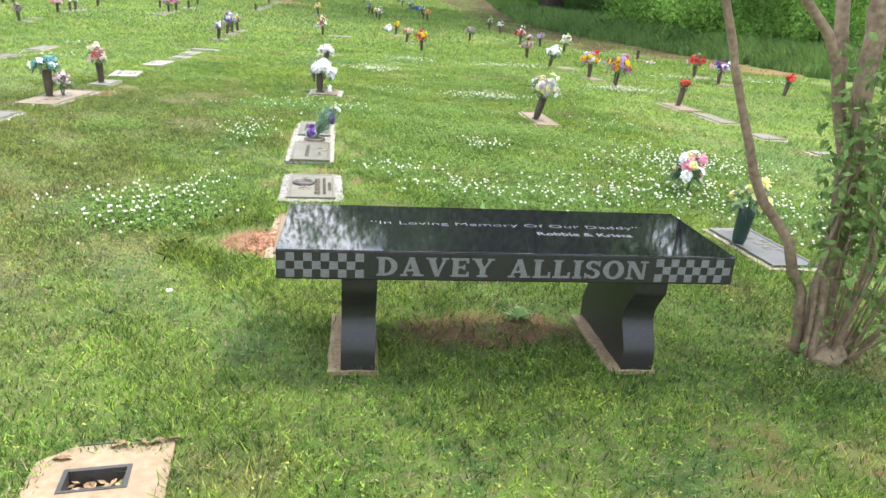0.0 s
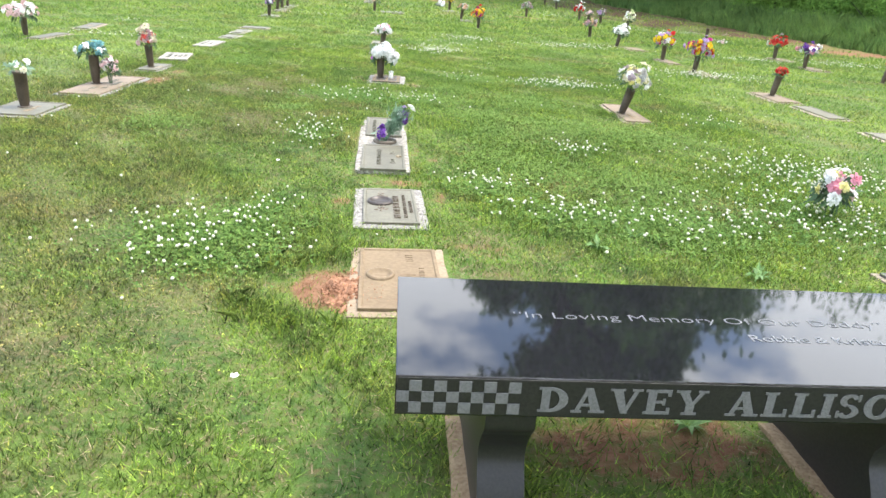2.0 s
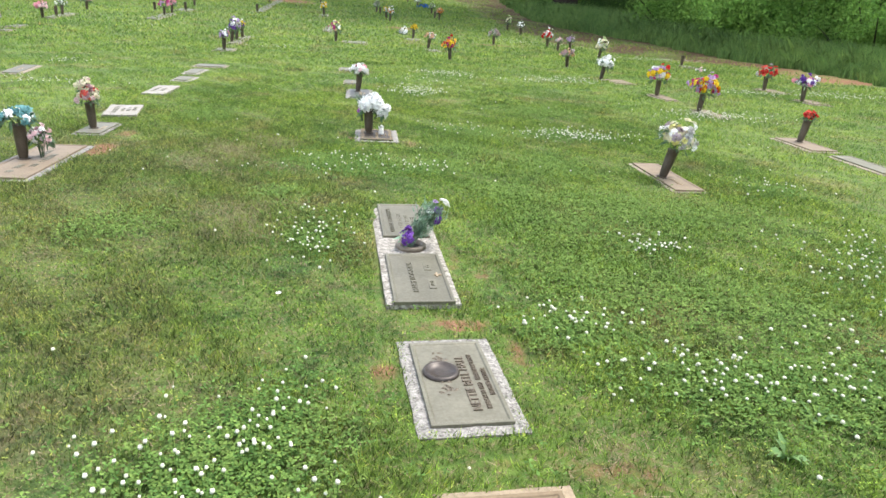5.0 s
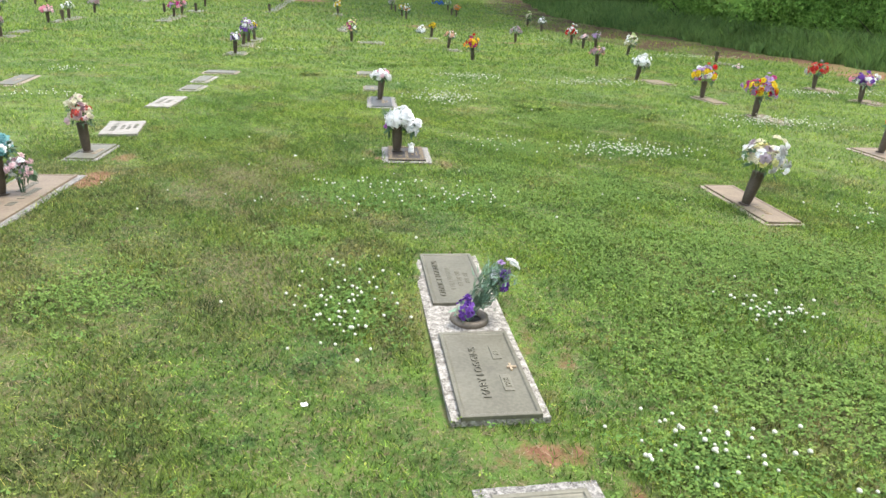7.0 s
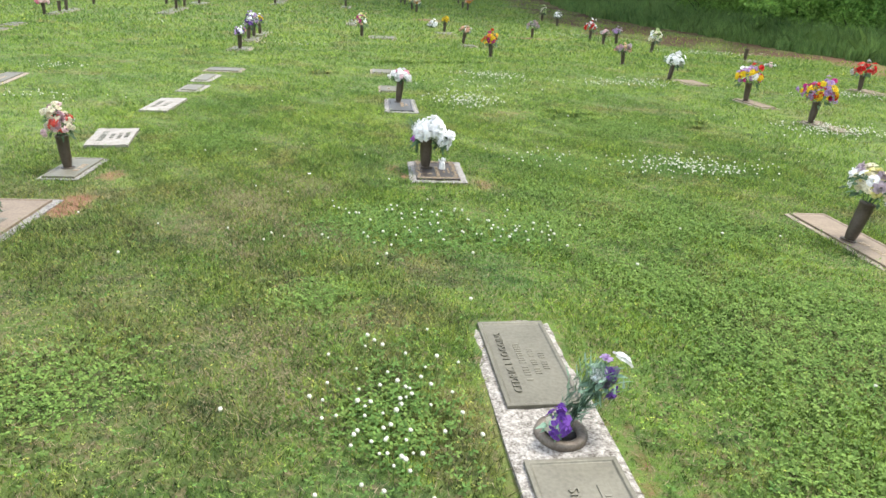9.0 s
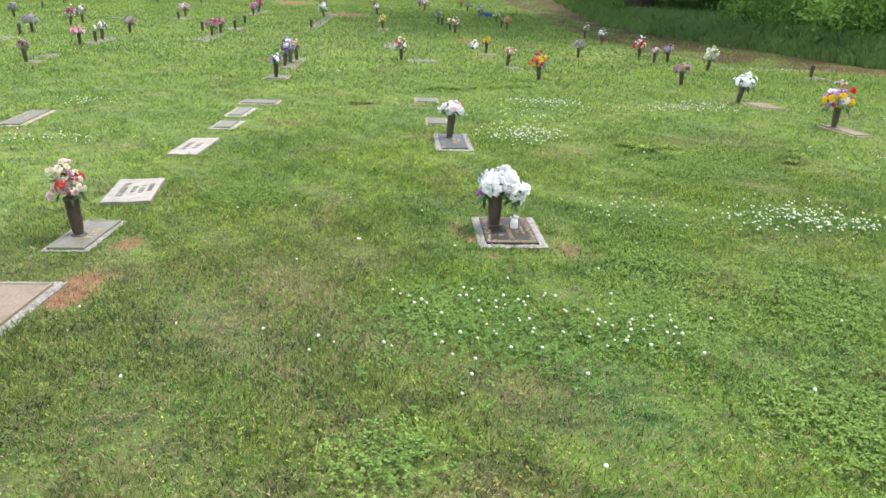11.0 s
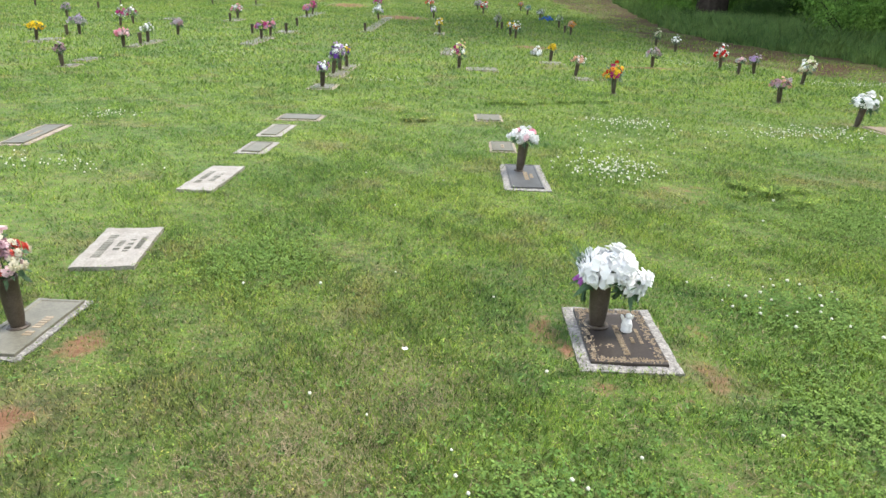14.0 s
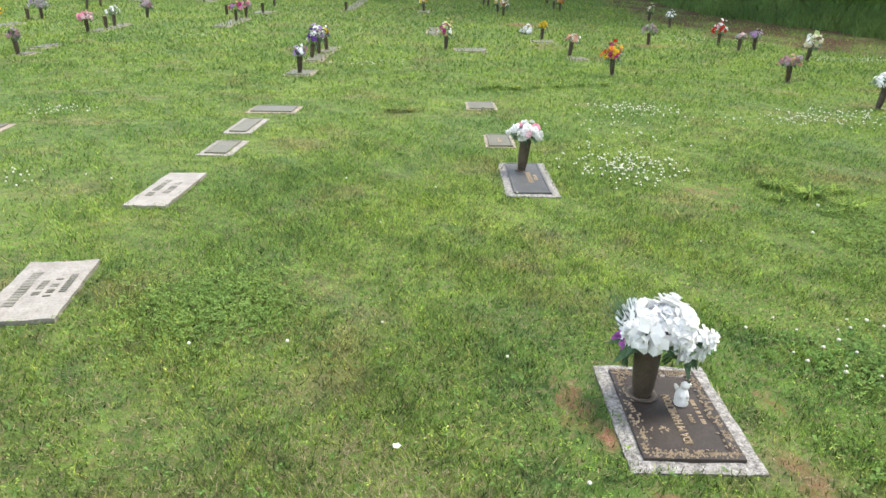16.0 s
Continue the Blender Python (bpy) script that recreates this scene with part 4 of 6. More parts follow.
# open concrete vault block with a lined socket
def vault_block():
    t = thing("vase_block", -0.365, 1.845, 0, 8, "sandy concrete block with an open lined socket full of dead leaves", "vase block")
    bm = bmesh.new()
    X, Y = (-0.15, -0.07, 0.095, 0.19), (-0.17, -0.045, 0.05, 0.15)
    top = [[bm.verts.new((x, y - (0.055 if x < -0.1 and y > 0.1 else 0), 0.01)) for x in X] for y in Y]
    bot = [[bm.verts.new((x, y - (0.055 if x < -0.1 and y > 0.1 else 0), -0.11)) for x in X] for y in Y]
    for j in range(3):
        for i in range(3):
            if (i, j) != (1, 1):
                bm.faces.new((top[j][i], top[j][i + 1], top[j + 1][i + 1], top[j + 1][i]))
                bm.faces.new((bot[j][i], bot[j + 1][i], bot[j + 1][i + 1], bot[j][i + 1]))
    for ring in ([(0, 0), (0, 3), (3, 3), (3, 0)], [(1, 1), (2, 1), (2, 2), (1, 2)]):
        for (j0, i0), (j1, i1) in zip(ring, ring[1:] + ring[:1]):
            if ring[0] == (0, 0):
                n = 3
                for k in range(3):
                    a = (j0 + (j1 - j0) * k // 3, i0 + (i1 - i0) * k // 3)
                    b = (j0 + (j1 - j0) * (k + 1) // 3, i0 + (i1 - i0) * (k + 1) // 3)
                    bm.faces.new((top[a[0]][a[1]], top[b[0]][b[1]], bot[b[0]][b[1]], bot[a[0]][a[1]]))
            else:
                bm.faces.new((top[j0][i0], top[j1][i1], bot[j1][i1], bot[j0][i0]))
    bmesh.ops.recalc_face_normals(bm, faces=bm.faces)
    part("block", bm, M["sand_concrete"], t)
    for x0, x1, y0, y1 in ((-0.07, -0.058, -0.045, 0.05), (0.083, 0.095, -0.045, 0.05), (-0.058, 0.083, 0.038, 0.05), (-0.058, 0.083, -0.045, -0.036)):
        part("liner", slab(x0, x1, y0, y1, -0.10, 0.0125, 0.001), M["lead"], t, "dark metal liner")
    part("socket_floor", slab(-0.058, 0.083, -0.036, 0.038, -0.075, -0.04, 0), M["footing"], t, "litter-covered socket floor")
    rnd = random.Random(4)
    bm = bmesh.new()
    for k in range(60):
        c = Vector((rnd.uniform(-0.05, 0.075), rnd.uniform(-0.03, 0.033), rnd.uniform(-0.038, -0.016)))
        a = rnd.uniform(0, 6.28)
        u, v = Vector((math.cos(a), math.sin(a), rnd.uniform(-0.4, 0.4))) * 0.014, Vector((-math.sin(a), math.cos(a), rnd.uniform(-0.4, 0.4))) * 0.007
        bm.faces.new([bm.verts.new(p) for p in (c - u, c - v, c + u, c + v)])
    part("dead_leaves", bm, M["grout"], t, "pale dead leaves")
    part("white_stone", lathe([(0.002, 0), (0.009, 0.004), (0.008, 0.012), (0.002, 0.015)], 8), M["figure"], t, "small white stone", pose(-0.03, -0.015, -0.02))
    part("edging", slab(-0.06, 0.19, 0.152, 0.157, -0.08, 0.012, 0.001), M["lead"], t, "dark edging strip")


vault_block()


# ---- vases and artificial bouquets ----
def vase_mesh():
    return lathe([(0.022, 0.0), (0.026, 0.006), (0.027, 0.02), (0.031, 0.045), (0.034, 0.09), (0.036, 0.15), (0.0375, 0.215), (0.0405, 0.221), (0.0405, 0.234), (0.037, 0.236), (0.034, 0.2), (0.03, 0.06), (0.008, 0.05)], 24)


VASE = bpy.data.meshes.new("vase_body")
bm = vase_mesh()
bm.to_mesh(VASE)
bm.free()
VASE.materials.append(M["vase"])
VASE.polygons.foreach_set("use_smooth", np.ones(len(VASE.polygons), dtype=bool))
RING = bpy.data.meshes.new("vase_foot")
bm = lathe([(0.02, 0.0), (0.042, 0.001), (0.043, 0.006), (0.036, 0.011), (0.024, 0.01)], 24)
bm.to_mesh(RING)
bm.free()
RING.materials.append(M["vase"])


def vase(x, y, scale=1.0, lean=(0, 0), label="dark bronze cemetery vase set upright in its marker", z=0.016, stout=1.08):
    v = thing("flower_vase", x, y, ground(x, y) + z, 0, label, "vase", "bronze flower vases", rx=lean[0], ry=lean[1])
    part("body", VASE, None, v, m=Matrix.Diagonal((scale * stout, scale * stout, scale, 1)))
    part("foot_ring", RING, None, v, m=Matrix.Diagonal((scale * stout, scale * stout, scale, 1)))
    return v


def bloom_mesh(style, mat):
    """A cloth flower: rings of cupped petals."""
    rnd = random.Random(style)
    bm = bmesh.new()
    rings = {0: ((7, 1.0, 0.15), (6, 0.75, 0.45), (5, 0.45, 0.8)), 1: ((6, 1.0, 0.05), (6, 0.6, 0.35)), 2: ((9, 1.0, 0.0), (8, 0.85, 0.3), (7, 0.6, 0.6), (5, 0.35, 0.9))}[style]
    for n, r, up in rings:
        for k in range(n):
            a = 2 * math.pi * (k + rnd.random() * 0.5) / n
            d, s = Vector((math.cos(a), math.sin(a), 0)), Vector((-math.sin(a), math.cos(a), 0))
            w = r * 2.4 / n
            rr = r * rnd.uniform(0.85, 1.1)
            base = d * 0.08
            mid = d * rr * 0.6 + Vector((0, 0, 0.75 * up + 0.16))
            tip = d * rr + Vector((0, 0, 0.95 * up + rnd.uniform(-0.14, 0.16)))
            q = [bm.verts.new(p) for p in (base, mid - s * w, tip - s * w * 0.72, tip + s * w * 0.72, mid + s * w)]
            bm.faces.new((q[0], q[1], q[4]))
            bm.faces.new((q[1], q[2], q[3], q[4]))
    me = bpy.data.meshes.new("bloom")
    bm.to_mesh(me)
    bm.free()
    me.materials.append(mat)
    return me


BLOOMS = {}


def bouquet(x, y, z, colours, n=14, wide=0.13, tall=0.11, size=0.042, style=0, seed=0, label="", leaf="stem", lean=(0, 0), name="bouquet", stems=0.08, leaves=26):
    """Cloth flowers in a dome of blooms over plastic leaves; its foot stands at z."""
    rnd = random.Random(seed * 7 + 3)
    b = thing(name, x, y, z, 0, label, "bouquet", "artificial bouquets", rx=lean[0], ry=lean[1])
    n, size = int(n * 1.7), size * 0.76
    for k in range(n):
        f = (k + 0.5) / n
        a = k * 2.39996 + rnd.uniform(-0.7, 0.7)
        e = math.acos(1 - 1.3 * f)
        r = rnd.uniform(0.55, 1.12) if k % 5 else rnd.uniform(1.1, 1.4)
        d = Vector((math.sin(e) * math.cos(a), math.sin(e) * math.sin(a), math.cos(e)))
        p = Vector((d.x * wide * r, d.y * wide * r, stems + tall * (0.35 + d.z * r)))
        c = rnd.choice(colours)
        key = (style if k % 3 else (style + 1) % 3, c)
        if key not in BLOOMS:
            BLOOMS[key] = bloom_mesh(key[0], M["petal_" + c])
        d = (d + Vector((rnd.gauss(0, 0.35), rnd.gauss(0, 0.35), rnd.gauss(0, 0.25)))).normalized()
        q = d.to_track_quat("Z", "Y").to_matrix().to_4x4()
        part("bloom", BLOOMS[key], None, b, m=Matrix.Translation(p) @ q @ Matrix.Rotation(rnd.uniform(0, 6), 4, "Z") @ Matrix.Scale(size * rnd.uniform(0.65, 1.3), 4))
    bm = bmesh.new()
    for k in range(int(leaves * 2.2)):
        a, e = rnd.uniform(0, 6.28), rnd.uniform(0.3, 2.3)
        d = Vector((math.sin(e) * math.cos(a), math.sin(e) * math.sin(a), math.cos(e)))
        c = Vector((d.x * wide, d.y * wide, tall * (0.25 + d.z))) * rnd.uniform(0.6, 1.12) + Vector((0, 0, stems))
        t = (d + Vector((rnd.gauss(0, 0.3), rnd.gauss(0, 0.3), rnd.gauss(-0.2, 0.3)))) * size * rnd.uniform(0.7, 1.5)
        s = t.orthogonal().normalized() * size * rnd.uniform(0.22, 0.42)
        tip = c + t + Vector((0, 0, -size * 0.35))
        mid = [bm.verts.new(c + t * 0.3 - s), bm.verts.new(c + t * 0.3 + s)]
        root, end = bm.verts.new(c - t * 0.7), bm.verts.new(tip)
        bm.faces.new((root, mid[0], mid[1]))
        bm.faces.new((mid[0], end, mid[1]))
    for k in range(9):
        a = rnd.uniform(0, 6.28)
        e = Vector((math.cos(a) * wide * 0.6, math.sin(a) * wide * 0.6, stems + tall * 0.6))
        tube([(math.cos(a) * 0.01, math.sin(a) * 0.01, -0.08), (e.x * 0.4, e.y * 0.4, stems * 0.5), e], [0.003, 0.003, 0.002], 4, bm)
    part("foliage", bm, M[leaf], b, "plastic leaves and stems")
    return b


def vase_bouquet(x, y, colours, label, n=12, wide=0.11, tall=0.10, size=0.042, style=0, scale=1.0, lean=(0, 0), leaf="stem", seed=1, zb=0.016, stems=0.05):
    vase(x, y, scale, lean, z=zb)
    top = ground(x, y) + zb + 0.215 * scale
    dx, dy = math.sin(radians(lean[1])) * 0.21 * scale, -math.sin(radians(lean[0])) * 0.21 * scale
    return bouquet(x + dx, y + dy, top, colours, n, wide, tall, size, style, seed, label, leaf, lean, stems=stems)


# near bouquets
vase(-0.325, 10.03, 1.12, z=0.02, stout=1.22)
bouquet(-0.315, 10.03, ground(-0.31, 10.03) + 0.255, ("white",), 13, 0.075, 0.085, 0.088, 2, 1, "large white cloth bouquet in a bronze vase", lean=(4, 10), stems=0.025, leaves=10)
bouquet(-0.215, 10.0, ground(-0.21, 10.0) + 0.24, ("white",), 6, 0.05, 0.06, 0.062, 1, 15, "white cloth daisies drooping over the vase's rim", lean=(6, 40), stems=0.0, leaves=8)
vase_bouquet(-0.45, 13.44, ("white", "white", "white", "pale_pink", "white", "pink"), "white and pink cloth bouquet in a bronze vase", 18, 0.105, 0.075, 0.05, 2, 1.15, lean=(0, 5), seed=2)
vase_bouquet(2.30, 8.32, ("white", "cream", "cream", "mauve", "grey", "white", "pale_yellow"), "cream and white cloth bouquet in a leaning vase", 40, 0.155, 0.13, 0.044, 0, 1.15, lean=(0, 14), seed=3, stems=0.07)
vase_bouquet(-3.14, 8.38, ("teal", "teal", "white", "teal"), "teal and white cloth bouquet in a bronze vase", 16, 0.12, 0.08, 0.05, 0, 1.2, seed=4)
bouquet(-3.02, 8.44, ground(-3, 8.44) + 0.05, ("pale_pink", "dusty", "white", "pale_pink", "mauve"), 16, 0.085, 0.085, 0.042, 2, 5, "faded pink cloth bouquet leaning on the vase", stems=0.1)
vase_bouquet(-3.08, 9.78, ("pale_pink", "cream", "coral", "cream", "dusty", "cream"), "pink, coral and cream cloth bouquet in a vase", 44, 0.088, 0.13, 0.036, 0, 1.1, seed=6, lean=(0, -3))
vase_bouquet(-5.86, 12.37, ("pale_pink", "white", "pink", "white", "pale_pink"), "full pink and white cloth bouquet in a vase", 22, 0.19, 0.13, 0.06, 0, 1.15, seed=7)
vase(-3.15, 7.01, 1.25)
bouquet(-3.15, 7.01, ground(-3.15, 7) + 0.26, ("cream", "white"), 2, 0.11, 0.05, 0.036, 1, 8, "sparse white lilies with pale leaves", "pale_stem", stems=0.06, leaves=14)
# plastic vase by the crape myrtle
gv = thing("flower_vase", 2.45, 3.86, ground(2.45, 3.86) + 0.012, 0, "dark green plastic vase on a bronze plate", "vase", "", ry=5)
part("body", lathe([(0.024, 0.0), (0.034, 0.02), (0.04, 0.05), (0.046, 0.18), (0.049, 0.215), (0.046, 0.217), (0.04, 0.1), (0.01, 0.07)], 24), M["green_vase"], gv, smooth=True)
part("foot_ring", RING, None, gv)
bouquet(2.47, 3.86, ground(2.45, 3.86) + 0.215, ("pale_yellow",), 5, 0.10, 0.08, 0.05, 1, 9, "pale yellow cloth flowers in a green vase", stems=0.04)
bouquet(2.66, 5.03, ground(2.66, 5.03), ("pale_yellow", "white", "pale_pink", "pink", "white", "pale_yellow"), 13, 0.10, 0.10, 0.05, 0, 10, "pale yellow, pink and white cloth bouquet standing in clover", stems=0.16, leaves=60)
# iris spray in the vase ring
sp = bouquet(-0.12, 6.29, ground(-0.12, 6.29) + 0.03, ("lilac", "purple", "purple", "white"), 4, 0.035, 0.075, 0.045, 0, 11, "purple and white iris spray with grey-green fern", "pale_stem", lean=(-8, 34), stems=0.2, leaves=16)
bm = bmesh.new()
rnd = random.Random(12)
for k in range(420):
    h = rnd.uniform(0.05, 0.25)
    c = Vector((rnd.gauss(-0.015, 0.012 + h * 0.13), rnd.gauss(0, 0.012 + h * 0.13), h))
    d = Vector((rnd.gauss(0, 0.5), rnd.gauss(0, 0.5), 1)).normalized() * rnd.uniform(0.03, 0.07)
    s = d.orthogonal().normalized() * 0.005
    bm.faces.new([bm.verts.new(p) for p in (c - s, c + s, c + d)])
part("fern", bm, M["pale_stem"], sp, "grey-green plastic fern")
bouquet(-0.16, 6.25, ground(-0.16, 6.25) + 0.02, ("purple", "purple", "cream"), 5, 0.035, 0.05, 0.033, 1, 13, "short purple irises in the vase ring", "pale_stem", stems=0.05, leaves=10)
bouquet(-0.40, 10.05, ground(-0.4, 10.05) + 0.22, ("orchid",), 2, 0.03, 0.02, 0.055, 1, 14, "single lilac cloth bloom", stems=0.02, leaves=5)
bm = bmesh.new()
rnd = random.Random(3)
for k in range(60):
    tip = Vector((rnd.uniform(-0.17, -0.05), rnd.uniform(-0.02, 0.08), rnd.uniform(0.09, 0.23)))
    s = Vector((0.002, 0.002, 0))
    bm.faces.new([bm.verts.new(p) for p in (Vector((0, 0, 0)) - s, s, tip * 0.6 + s, tip, tip * 0.6 - s)])
gs = thing("grass_spray", -0.34, 10.05, ground(-0.34, 10.05) + 0.235, 0, "dark green plastic grass spray beside white blooms", "bouquet")
part("foliage", bm, M["stem"], gs)
# small praying figurine, a plain shape
bm = lathe([(0.026, 0.0), (0.028, 0.006), (0.025, 0.012), (0.027, 0.022), (0.026, 0.04), (0.021, 0.056), (0.014, 0.066), (0.008, 0.07)], 18)
bmesh.ops.create_icosphere(bm, subdivisions=2, radius=0.0165, matrix=pose(0.003, -0.006, 0.083))
for side in (-1, 1):
    bmesh.ops.create_icosphere(bm, subdivisions=2, radius=0.02, matrix=pose(side * 0.019, 0.012, 0.062, 12, side * 28) @ Matrix.Diagonal((0.42, 0.3, 1.35, 1)))
    bmesh.ops.create_icosphere(bm, subdivisions=1, radius=0.012, matrix=pose(side * 0.012, -0.018, 0.05, -35, side * -18) @ Matrix.Diagonal((0.6, 0.6, 1.4, 1)))
bmesh.ops.create_icosphere(bm, subdivisions=2, radius=0.017, matrix=pose(0.0, -0.014, 0.018) @ Matrix.Diagonal((1.2, 0.9, 0.8, 1)))
me = bpy.data.meshes.new("figurine")
bm.to_mesh(me)
bm.free()
me.materials.append(M["figure"])
me.polygons.foreach_set("use_smooth", np.ones(len(me.polygons), dtype=bool))
fg = tagged(new("figurine", me), "small white ceramic praying figurine on a bronze plate", "figurine")
fg.matrix_world = pose(-0.19, 9.98, ground(-0.19, 9.98) + 0.02)

# middle distance
FAR = [
    (-1.11, 23.45, ("peach", "dusty", "pale_yellow", "magenta", "white"), 22, 0.15, 0.2, 0.05), (1.80, 20.07, ("orange", "red", "yellow", "magenta", "yellow"), 22, 0.15, 0.16, 0.06), (1.52, 22.9, ("pale_pink", "peach", "white"), 12, 0.14, 0.09, 0.05), (1.30, 25.85, ("yellow",), 12, 0.10, 0.09, 0.055),
    (4.66, 17.0, ("white",), 18, 0.17, 0.11, 0.07), (4.69, 19.66, ("dusty", "peach", "mauve"), 16, 0.16, 0.08, 0.05), (6.63, 23.0, ("green", "cream", "white"), 18, 0.15, 0.17, 0.06),
    (6.33, 25.0, ("mauve", "grey", "lilac"), 12, 0.12, 0.12, 0.05), (5.83, 24.7, ("grey", "pale_pink"), 10, 0.09, 0.06, 0.05), (5.83, 26.0, ("red", "white", "red", "white"), 18, 0.15, 0.2, 0.06),
    (3.90, 25.5, ("mauve", "grey", "dusty"), 16, 0.18, 0.11, 0.06),
]
FAR_EAST = [
    (4.89, 14.58, ("yellow", "red", "lilac", "yellow", "white", "magenta"), 26, 0.18, 0.16, 0.058), (4.80, 12.75, ("red", "yellow", "lilac", "magenta", "yellow", "lilac"), 32, 0.19, 0.18, 0.058),
    (8.03, 16.4, ("red", "red", "coral", "grey"), 18, 0.17, 0.13, 0.06), (7.76, 14.65, ("white", "pink", "purple", "white"), 18, 0.19, 0.11, 0.06), (5.66, 32.0, ("cream", "green"), 12, 0.12, 0.17, 0.06),
    (5.83, 30.2, ("grey", "white"), 12, 0.14, 0.14, 0.05), (8.14, 12.8, ("coral", "red"), 10, 0.08, 0.06, 0.045), (4.98, 10.4, ("coral", "red"), 12, 0.06, 0.055, 0.04),
]
FAR_WEST = [
    (-3.54, 19.5, ("purple", "pink", "white", "lilac"), 14, 0.10, 0.10, 0.05), (-3.70, 21.5, ("white", "purple", "lilac"), 14, 0.09, 0.22, 0.05), (-3.66, 22.05, ("lilac", "white", "pale_pink"), 14, 0.12, 0.15, 0.055),
    (-3.62, 22.75, ("yellow", "white", "purple"), 10, 0.10, 0.10, 0.05), (-8.98, 20.8, ("dusty", "mauve"), 12, 0.09, 0.09, 0.05), (-12.19, 25.4, ("yellow",), 16, 0.2, 0.1, 0.06),
    (-12.0, 27.2, ("grey", "mauve", "lilac"), 18, 0.22, 0.17, 0.06), (-9.42, 24.4, ("pink", "pale_pink"), 14, 0.16, 0.10, 0.06), (-9.44, 27.9, ("dusty", "mauve"), 14, 0.16, 0.11, 0.06),
    (-12.23, 30.2, ("magenta", "grey", "white"), 16, 0.17, 0.2, 0.06),
]
FAR_ROWS = [
    (-12.3, 31.3, ("magenta", "mauve", "white"), 14, 0.16, 0.18, 0.06), (-15.5, 33.0, ("mauve", "lilac"), 12, 0.14, 0.14, 0.06), (-9.38, 25.7, ("white", "white", "grey"), 10, 0.15, 0.12, 0.05),
    (-9.95, 35.3, ("white", "pink"), 14, 0.2, 0.13, 0.07), (-6.94, 27.8, ("pink", "lilac", "magenta"), 14, 0.17, 0.12, 0.06), (-6.94, 28.8, ("mauve", "pink"), 10, 0.13, 0.12, 0.06),
    (-7.66, 37.4, ("lilac", "pink"), 12, 0.15, 0.13, 0.07), (-7.8, 39.2, ("pink", "magenta"), 12, 0.15, 0.2, 0.07), (-4.7, 38.0, ("white",), 14, 0.2, 0.2, 0.08), (-5.6, 45.5, ("magenta", "lilac", "white"), 14, 0.2, 0.25, 0.08),
]
FAR_TOP = [
    (-2.9, 48.0, ("red", "coral", "white"), 18, 0.2, 0.35, 0.08), (-2.45, 41.0, ("lilac", "white"), 10, 0.13, 0.12, 0.06), (-1.89, 32.8, ("yellow", "white"), 14, 0.13, 0.15, 0.06), (-0.25, 49.0, ("lilac", "grey"), 12, 0.2, 0.15, 0.08),
    (0.0, 46.5, ("pink", "red", "white"), 14, 0.2, 0.2, 0.08), (2.3, 50.0, ("orange", "dusty"), 10, 0.15, 0.15, 0.07), (2.45, 47.0, ("grey", "teal"), 10, 0.15, 0.15, 0.07), (2.79, 43.5, ("grey", "white"), 12, 0.2, 0.15, 0.07),
    (3.13, 38.6, ("white", "green"), 12, 0.15, 0.15, 0.06), (3.13, 35.0, ("orange", "peach"), 12, 0.15, 0.13, 0.06),
]
FAR_MORE = [
    (0.35, 36.6, ("grey", "mauve"), 10, 0.12, 0.18, 0.06), (0.69, 33.3, ("white", "yellow"), 12, 0.13, 0.16, 0.06), (0.80, 32.2, ("orange", "peach", "white"), 12, 0.13, 0.16, 0.06),
    (-14.2, 44.8, ("white",), 10, 0.4, 0.06, 0.1), (-15.9, 47.0, ("white", "grey"), 8, 0.14, 0.12, 0.07), (-9.4, 50.0, ("magenta", "pink"), 12, 0.18, 0.18, 0.08), (1.9, 58.0, ("red", "white"), 12, 0.25, 0.2, 0.09),
]
WORDS = {"white": "white", "cream": "cream", "yellow": "yellow", "pale_yellow": "pale yellow", "red": "red", "coral": "coral red", "pink": "pink", "pale_pink": "pale pink", "dusty": "dusty pink", "purple": "purple",
         "lilac": "lilac", "magenta": "magenta", "teal": "teal", "orange": "orange", "mauve": "mauve", "grey": "greyish", "blue": "blue", "peach": "peach", "green": "pale green"}
for k, (x, y, cols, n, w, t, s) in enumerate(FAR + FAR_EAST + FAR_WEST + FAR_ROWS + FAR_TOP + FAR_MORE):
    names = list(dict.fromkeys(WORDS[c] for c in cols))
    lean = (0, 10) if (x, y) in ((4.98, 10.4), (8.14, 12.8), (4.66, 17.0)) else (random.Random(k).uniform(-4, 4), random.Random(k + 50).uniform(-5, 7))
    vase_bouquet(x, y, cols, " and ".join(names[:2]) + " cloth bouquet standing in a bronze vase", n, w, t, s, k % 3, 1.15, lean, seed=20 + k)
EMPTY = [(-12.2, 26.9), (-17.1, 38.5), (-20.2, 39.0), (-18.0, 42.5), (-9.74, 33.7), (-11.95, 44.9), (-7.64, 29.3), (-6.84, 30.4), (-7.03, 32.8), (-8.6, 44.0), (-4.48, 32.1), (8.72, 21.9), (2.99, 35.7), (-21.4, 42.5), (-9.36, 25.2), (0.5, 36.0)]
for x, y in EMPTY:
    vase(x, y, 1.2, label="empty dark bronze cemetery vase")


# white cloth wreath lying on the grass
bouquet(1.05, 27.2, ground(1.05, 27.2), ("white", "cream"), 12, 0.15, 0.12, 0.07, 2, 90, "white cloth flowers lying on the lawn", stems=0.02)
bouquet(3.05, 43.2, ground(3.05, 43.2), ("blue",), 10, 0.3, 0.12, 0.09, 2, 91, "blue cloth flowers lying on the lawn", stems=0.02)
bouquet(8.6, 20.5, ground(8.6, 20.5), ("white", "pale_pink"), 6, 0.1, 0.05, 0.05, 2, 92, "small white cloth flowers in the grass", stems=0.01)


